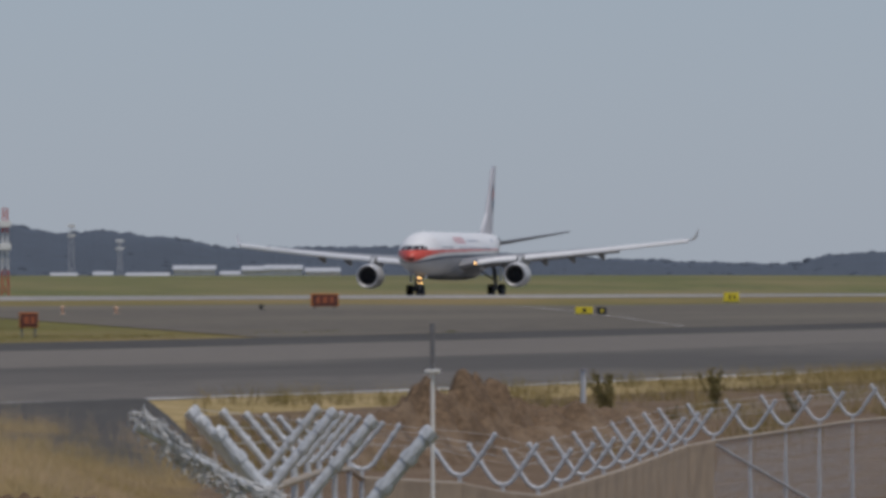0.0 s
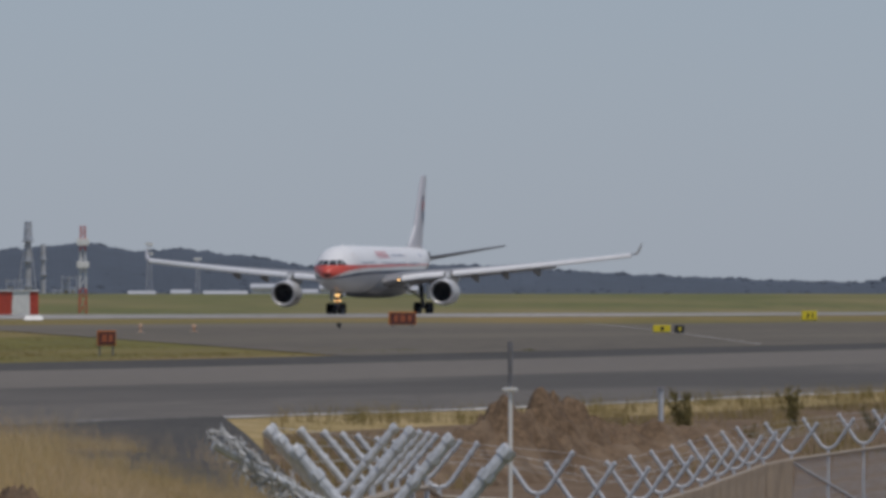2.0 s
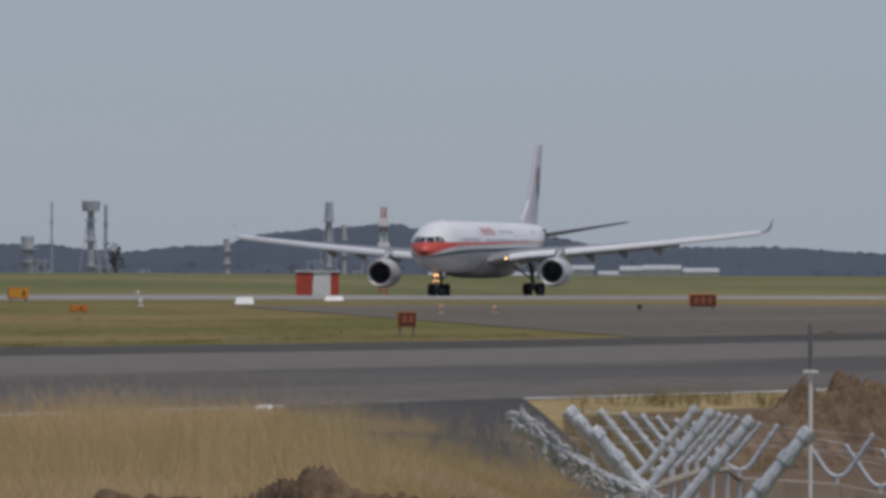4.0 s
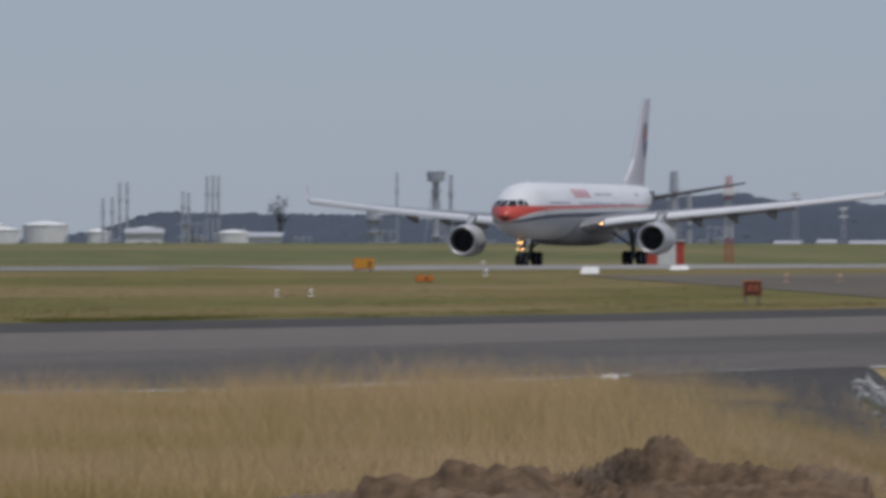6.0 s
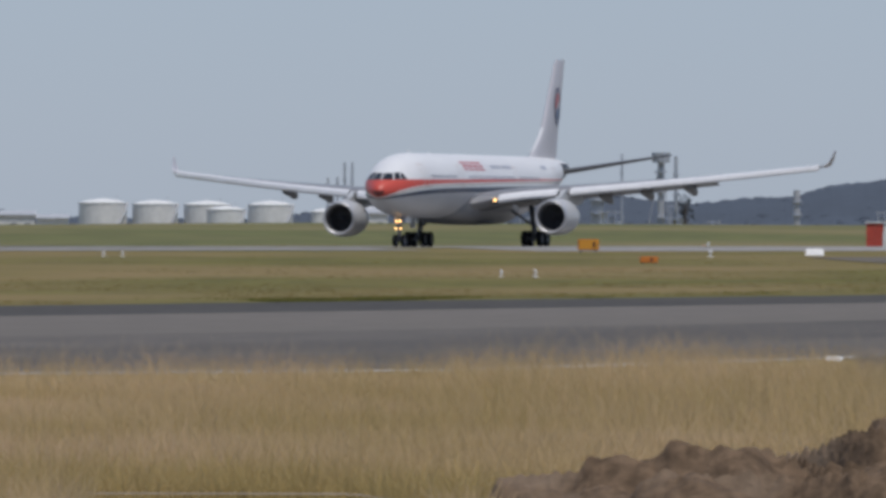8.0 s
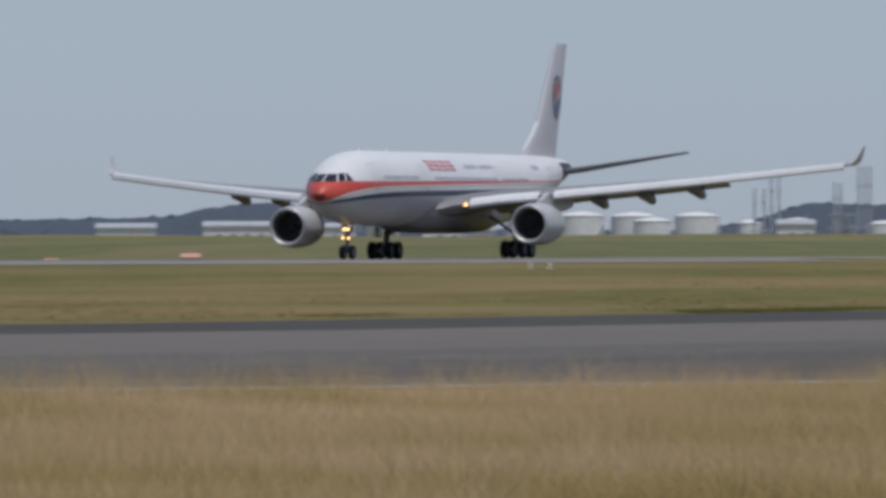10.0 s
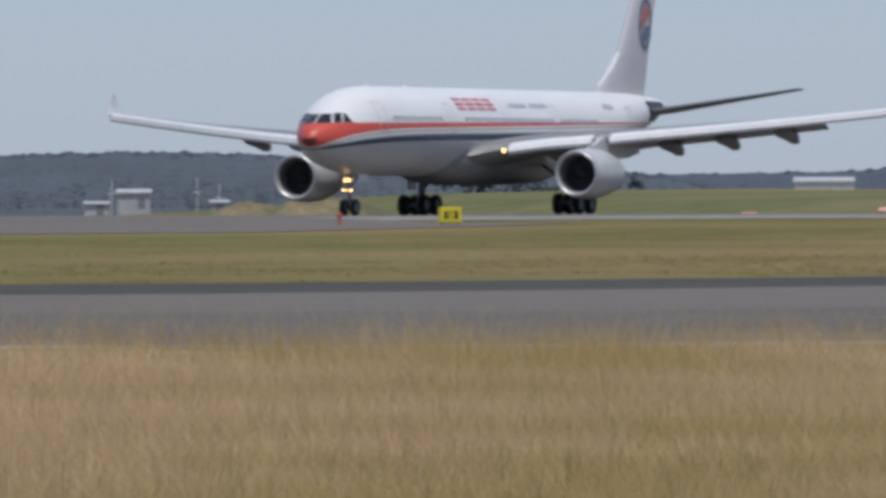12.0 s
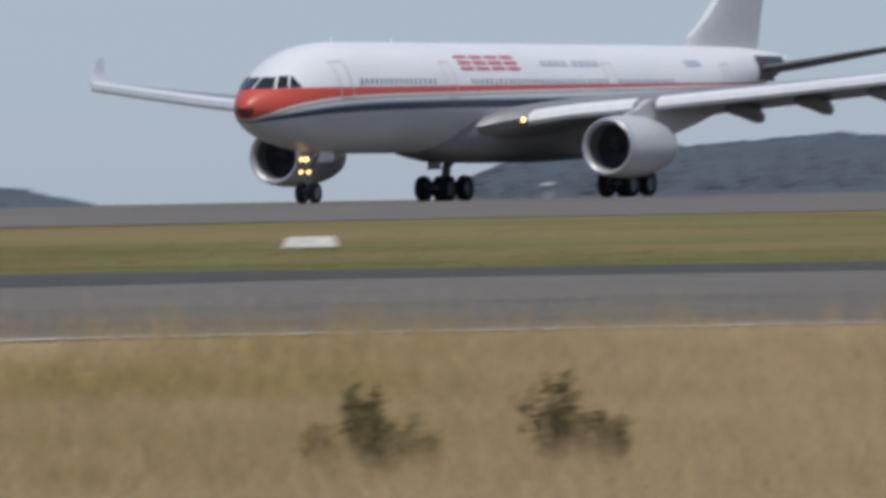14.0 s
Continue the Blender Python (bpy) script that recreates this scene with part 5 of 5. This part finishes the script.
# ---- dirt heaps ----
def dirt_mound(x, y, rx, ry, h, seed, label, material=SOIL):
    bm = bmesh.new()
    n = 104
    vs = []
    z0 = ground_z(x, y)
    for i in range(n + 1):
        row = []
        for j in range(n + 1):
            u, v = 2 * i / n - 1, 2 * j / n - 1
            d = math.sqrt(u * u + v * v)
            p = Vector((u * rx * 0.9 + seed * 11.0, v * ry * 0.9, 0))
            lump = noise.fractal(p * 0.55, 1.0, 2.0, 4) * 0.6 + noise.fractal(p * 2.6, 1.0, 2.0, 4) * 0.08 + noise.fractal(p * 7.0, 1.0, 2.0, 3) * 0.02
            c = Vector((p.x * 0.9, p.y * 1.1, seed)) * 0.8 + 0.35 * noise.noise_vector(p * 1.7)
            gap = noise.voronoi(c)[0]
            clod = min(0.5, gap[1] - gap[0]) - 0.2
            if material is not SOIL:
                lump, clod = 0.25 * lump, 0.0
            z = h * max(0.0, 1 - d ** 1.6) * (0.75 + 0.8 * lump + 0.35 * clod) - 0.12 * (1 if d > 0.97 else 0)
            row.append(bm.verts.new((u * rx, v * ry, ground_z(x + u * rx, y + v * ry) - z0 + z)))
        vs.append(row)
    for i in range(n):
        for j in range(n):
            bm.faces.new((vs[i][j], vs[i + 1][j], vs[i + 1][j + 1], vs[i][j + 1]))
    ob = part("dirt_mound" if material is SOIL else "sand_bank", bm, material, None, "", True)
    ob.location = (x, y, z0)
    return tagged(ob, label, "dirt mound", "dirt mounds")


def soil_heap(keys, r0, depth, seed, label):
    """A long heap of dug soil round the viewer's place: its crest follows (bearing, height) keys, with slanting folds and clods."""
    bm = bmesh.new()
    a0, a1 = keys[0][0], keys[-1][0]
    cols, rows = int((a1 - a0) * 110), 56
    vs = []
    ox, oy = spot((a0 + a1) / 2, r0)
    oz = ground_z(ox, oy)
    for i in range(cols + 1):
        az = a0 + (a1 - a0) * i / cols
        row = []
        for j in range(rows + 1):
            v = 2 * j / rows - 1
            p = Vector((radians(az) * r0, v * depth, seed * 5.0))
            across = p.x - 0.9 * p.y + 0.8 * noise.noise(p * 0.5)
            ridge = 1 - abs(noise.noise(Vector((across * 0.75, p.y * 0.16, p.z)))) * 2.4
            clod = noise.voronoi(p * 2.4 + 0.4 * noise.noise_vector(p * 2.0))[0]
            rough = 0.62 * (ridge - 0.85) + 0.10 * (min(0.6, clod[1] - clod[0]) - 0.3) + 0.05 * noise.fractal(p * 4.0, 1.0, 2.0, 4)
            rise = smooth(-1.0, -0.05, v) if v < 0 else 1 - smooth(0.15, 1.0, v)
            end = smooth(0, 0.08, i / cols) * smooth(0, 0.08, 1 - i / cols)
            r = r0 + v * depth
            x, y = spot(az, r)
            g = ground_z(x, y)
            top = curve(az, keys)
            z = g - 0.06 + (max(0.0, top - g) * rise + rough * (0.35 + 0.65 * rise)) * end
            row.append(bm.verts.new((x - ox, y - oy, z - oz)))
        vs.append(row)
    for a, b in zip(vs, vs[1:]):
        for i in range(rows):
            bm.faces.new((a[i], b[i], b[i + 1], a[i + 1]))
    bmesh.ops.recalc_face_normals(bm, faces=bm.faces)
    ob = part("dirt_mound", bm, SOIL, None, "", True)
    ob.location = (ox, oy, oz)
    return tagged(ob, label, "dirt mound", "dirt mounds")


def at_range(keys, r):
    """Heights at r metres of (bearing, depression) keys, in degrees."""
    return tuple((a, 0.5 + r * math.tan(radians(e))) for a, e in keys)


soil_heap(at_range(((12.0, -1.18), (12.45, -1.12), (12.85, -1.10), (13.08, -1.04), (13.2, -0.965), (13.31, -0.935), (13.44, -1.0), (13.6, -1.09), (13.85, -1.17), (14.1, -1.25)), 114), 114, 4.5, 1, "long heap of clodded brown soil in dry grass")
soil_heap(at_range(((13.55, -1.22), (13.85, -1.14), (14.05, -1.10), (14.2, -1.10), (14.41, -1.06), (14.52, -1.15), (14.68, -1.15), (14.8, -1.155), (15.0, -1.24), (15.25, -1.27), (15.5, -1.36)), 109), 109, 4.0, 2, "ragged brown heap of dug soil with slanting folds")
soil_heap(at_range(((11.95, -1.22), (12.4, -1.20), (12.9, -1.22), (13.3, -1.20), (13.8, -1.26), (14.3, -1.25), (14.8, -1.33)), 104), 104, 3.0, 3, "low trampled brown heap of broken soil")
SAND = mat("sandy_turf", (0.20, 0.158, 0.085), 0.95, vary=0.2, scale=0.15, fine=1.5, bump=0.04, second=(0.105, 0.098, 0.048), spread=(0.40, 0.58))
for az, r, wide, high, k, lab in ((22.36, 1005, 8.5, 1.75, 21, "sandy bank with dry grass beyond the runway"), (22.78, 1010, 6.0, 1.1, 22, "low sandy bank with scrub beyond the runway")):
    x, y = spot(az, r)
    bank = dirt_mound(x, y, 14, wide, (high - ground_z(x, y)) * 1.25, k, lab, SAND)
    tagged(bank, category="sand bank", group="sand banks")
for az, r, rx, ry, h, k, lab in (
        (10.50, 300, 20, 2.0, 2.5, 4, "steep brown mound of earth near the fence"), (10.0, 310, 20, 2.4, 1.5, 5, "flattened brown mound of earth near the fence"), (9.72, 330, 20, 2.0, 1.2, 6, "low brown mound of earth with grass")):
    x, y = spot(az, r)
    dirt_mound(x, y, rx, ry, h, k, lab)
# ---- tall dry grass and weeds ----
STRAW = leafy(mat("straw_grass", (0.60, 0.447, 0.280), 0.9, vary=0.08, scale=0.10, fine=0.5, per_island=0.06, second=(0.43, 0.33, 0.145), spread=(0.40, 0.62)), 0.5)


def grass_field(name, spots, blades, height, material, label, seed, thick=0.007):
    """Tufts of bent tapering blades, as one mesh."""
    rng = np.random.default_rng(seed)
    n = len(spots) * blades
    base = np.repeat(np.array(spots), blades, axis=0)
    hs = np.repeat(np.array([s for s in rng.uniform(0.6, 1.15, len(spots))]), blades) * height * rng.uniform(0.6, 1.15, n)
    base[:, :2] += rng.normal(0, 0.14, (n, 2))
    a = rng.uniform(0, 2 * np.pi, n)
    lean = rng.uniform(0.15, 1.15, n) * hs
    d = np.stack([np.cos(a), np.sin(a)], -1)
    side = np.stack([-d[:, 1], d[:, 0]], -1) * rng.uniform(0.6, 1.4, n)[:, None] * thick
    z0 = base[:, 2] - 0.04

    def pt(k, off, zz):
        return np.concatenate([base[:, :2] + d * (lean * k)[:, None] + off, zz[:, None]], 1)

    v = np.stack([pt(0, side, z0), pt(0, -side, z0), pt(0.35, -side * 0.8, z0 + hs * 0.6), pt(0.35, side * 0.8, z0 + hs * 0.6), pt(1.0, side * 0.0, z0 + hs)], 1).reshape(-1, 3)
    i = np.arange(n) * 5
    me = bpy.data.meshes.new(name)
    me.vertices.add(len(v))
    me.vertices.foreach_set("co", v.ravel())
    quads = np.stack([i, i + 1, i + 2, i + 3], -1)
    tris = np.stack([i + 3, i + 2, i + 4], -1)
    me.loops.add(n * 7)
    me.loops.foreach_set("vertex_index", np.concatenate([quads.ravel(), tris.ravel()]).astype(np.int32))
    me.polygons.add(n * 2)
    me.polygons.foreach_set("loop_start", np.concatenate([np.arange(n) * 4, n * 4 + np.arange(n) * 3]).astype(np.int32))
    me.update(calc_edges=True)
    me.materials.append(material)
    return tagged(new(name, me), label, "grass", kind="stuff")


def scatter(count, seed, keep):
    rng = np.random.default_rng(seed)
    out = []
    while len(out) < count:
        az = rng.uniform(11.9, 30.2)
        r = math.sqrt(rng.uniform(62 ** 2, 300 ** 2))
        x, y = spot(az, r)
        if y > NEAR_Y - 2.2 or not keep(x, y, az, r):
            continue
        out.append((x, y, ground_z(x, y)))
    return out


def meadow(x, y, az, r):
    if az < 13.7 and 54 < y and 243 + 3.9 * (y - 56) + 22 * noise.noise(Vector((x * 0.05, y * 0.25, 6.0))) < x:
        return False
    if 12.0 < az < 15.4 and r < 115 or 15.65 < az < 17.6 and r < 113.6 * (0.94 + 0.06 * smooth(0.0, 0.3, (az - 15.6) / 2.0)):
        return False
    if y > 58 and (x * 7.31 + y * 3.7) % 1.0 < (y - 58) / 14:
        return False
    bare = noise.noise(Vector((x * 0.08, y * 0.2, 3.0)))
    return bare > -0.4


grass_field("tall_grass", scatter(70000, 3, meadow), 9, 0.55, STRAW, "tall dry straw-coloured grass beside the taxiway", 4)
grass_field("seed_heads", scatter(13000, 8, lambda x, y, az, r: not (12.0 < az < 15.2 and r < 124) and not (15.2 < az < 17.6 and r < 115) and noise.noise(Vector((x * 0.05, y * 0.12, 9.0))) + 0.5 * noise.noise(Vector((x * 0.21, y * 0.3, 4.0))) > -0.02), 7, 1.0, STRAW, "taller feathery straw grass above the meadow", 6, 0.003)


grass_field("tall_wisps", scatter(2600, 17, lambda x, y, az, r: 13.0 < az < 15.6 and 150 < r and noise.noise(Vector((x * 0.06, y * 0.15, 1.0))) > -0.25), 6, 1.35, STRAW, "tall pale grass stalks reaching above the taxiway edge", 18, 0.004)


def verge(count, seed):
    rng = np.random.default_rng(seed)
    out = []
    while len(out) < count:
        x, y = rng.uniform(250, 620), rng.uniform(50, NEAR_Y - 2)
        if math.degrees(math.atan2(y, x)) < 11.9 and noise.noise(Vector((x * 0.06, y * 0.3, 5.0))) > 0.05:
            out.append((x, y, ground_z(x, y)))
    return out


grass_field("verge_grass", verge(4200, 11), 9, 0.8, leafy(mat("olive_grass", (0.36, 0.27, 0.12), 0.9, vary=0.2, scale=0.1, fine=4.0, per_island=0.25, second=(0.22, 0.18, 0.07))), "clumps of dry grass along the taxiway edge", 12)


def infield(count, seed):
    rng = np.random.default_rng(seed)
    out = []
    while len(out) < count:
        x, y = rng.uniform(230, 1000), FAR_Y + 1 + abs(rng.normal(0, 30))
        if y < 200 and x < 613 + 2.6 * (y - FAR_Y) + 30 * rng.normal() and noise.noise(Vector((x * 0.02, y * 0.11, 2.0))) > -0.05:
            out.append((x, y, ground_z(x, y)))
    return out


grass_field("infield_grass", infield(9000, 21), 6, 0.16, leafy(mat("infield_blades", (0.185, 0.147, 0.050), 0.9, vary=0.15, scale=0.05, fine=4.0, per_island=0.15, second=(0.235, 0.17, 0.06)), 0.5), "short olive-green grass tufts beside the runway", 22)


def green_edge(count, seed):
    rng = np.random.default_rng(seed)
    out = []
    while len(out) < count:
        x, y = rng.uniform(330, 680), FAR_Y + 0.6 + abs(rng.normal(0, 2.2))
        if noise.noise(Vector((x * 0.045, y * 0.2, 7.0))) > 0.18:
            out.append((x, y, ground_z(x, y)))
    return out


grass_field("edge_grass", green_edge(1500, 31), 6, 0.2, leafy(mat("green_blades", (0.17, 0.165, 0.045), 0.9, vary=0.2, scale=0.1, fine=4.0, per_island=0.2), 0.4), "green grass clumps along the far taxiway edge", 32, 0.009)
WEED = leafy(mat("weed_leaf", (0.27, 0.225, 0.095), 0.85, vary=0.25, scale=2.0, fine=20.0, per_island=0.3), 0.45)


def weed(az, r, h, w, seed):
    x, y = spot(az, r)
    s = tagged(holder("weed", pose(*on_ground(x, y))), "ragged olive weed with small leaves in dry grass", "weed", "weeds")
    rng = random.Random(seed)
    bm = bmesh.new()
    tips = []
    for i in range(12):
        a = rng.uniform(0, 6.28)
        top = Vector((math.cos(a) * w * rng.uniform(0.1, 0.6), math.sin(a) * w * rng.uniform(0.1, 0.6), h * rng.uniform(0.55, 1.0)))
        mid = top * 0.5 + Vector((rng.gauss(0, 0.02), rng.gauss(0, 0.02), 0.03))
        add_tube(bm, (0, 0, -0.03), mid, 0.007, 0.005, 5)
        add_tube(bm, mid, top, 0.005, 0.003, 5)
        tips += [mid.lerp(top, k) for k in (-0.5, -0.1, 0.2, 0.45, 0.7, 0.9, 1.0)]
    part("stem", bm, mat("weed_stem", (0.10, 0.08, 0.04), 0.9, vary=0.2), s)
    bm = bmesh.new()
    for p in tips * 9:
        c = p + Vector((rng.gauss(0, 0.035), rng.gauss(0, 0.035), rng.gauss(0, 0.03)))
        q = Euler((rng.uniform(-1.6, 1.6), rng.uniform(-1.6, 1.6), rng.uniform(0, 6.28))).to_matrix()
        l = rng.uniform(0.022, 0.055) * max(1.0, h * 1.2)
        vs = [bm.verts.new(c + q @ Vector(v)) for v in ((0, 0, 0), (l * 0.6, -l * 0.35, 0.004), (l * 1.6, 0, 0.0), (l * 0.6, l * 0.35, 0.004))]
        bm.faces.new(vs)
    part("leaves", bm, WEED, s)


for az, r, h, w, k in ((27.77, 98, 1.12, 0.42, 1), (27.62, 96, 0.8, 0.5, 2), (26.76, 98, 1.12, 0.5, 3), (26.45, 96, 0.82, 0.4, 4), (27.42, 99, 0.55, 0.4, 5), (27.72, 99, 0.8, 0.45, 6), (26.62, 99, 0.85, 0.4, 7), (26.40, 100, 0.5, 0.35, 8), (28.0, 101, 0.6, 0.4, 9),
                       (12.35, 112, 0.75, 0.5, 21), (12.17, 108, 0.85, 0.5, 22), (12.05, 100, 0.8, 0.45, 23), (12.55, 116, 0.6, 0.5, 24), (9.67, 350, 1.9, 1.3, 11), (9.09, 375, 1.7, 1.2, 12), (8.66, 380, 1.0, 0.9, 13), (9.95, 335, 0.8, 0.7, 14), (9.35, 340, 0.9, 0.8, 15)):
    weed(az, r, h, w, k)


def motions():
    """The airliner rolls up the runway and gathers speed; its wheels turn."""
    step = 0.5
    walk(airliner, [(i * step, pose(along(i * step), RUNWAY_Y, 0.03, LEAN, 0, YAW)) for i in range(29)])
    for hub, at, radius in WHEELS:
        walk(hub, [(i * 0.1, pose(*at, 0, -80.0 * i, 0)) for i in range(141)])


motions()
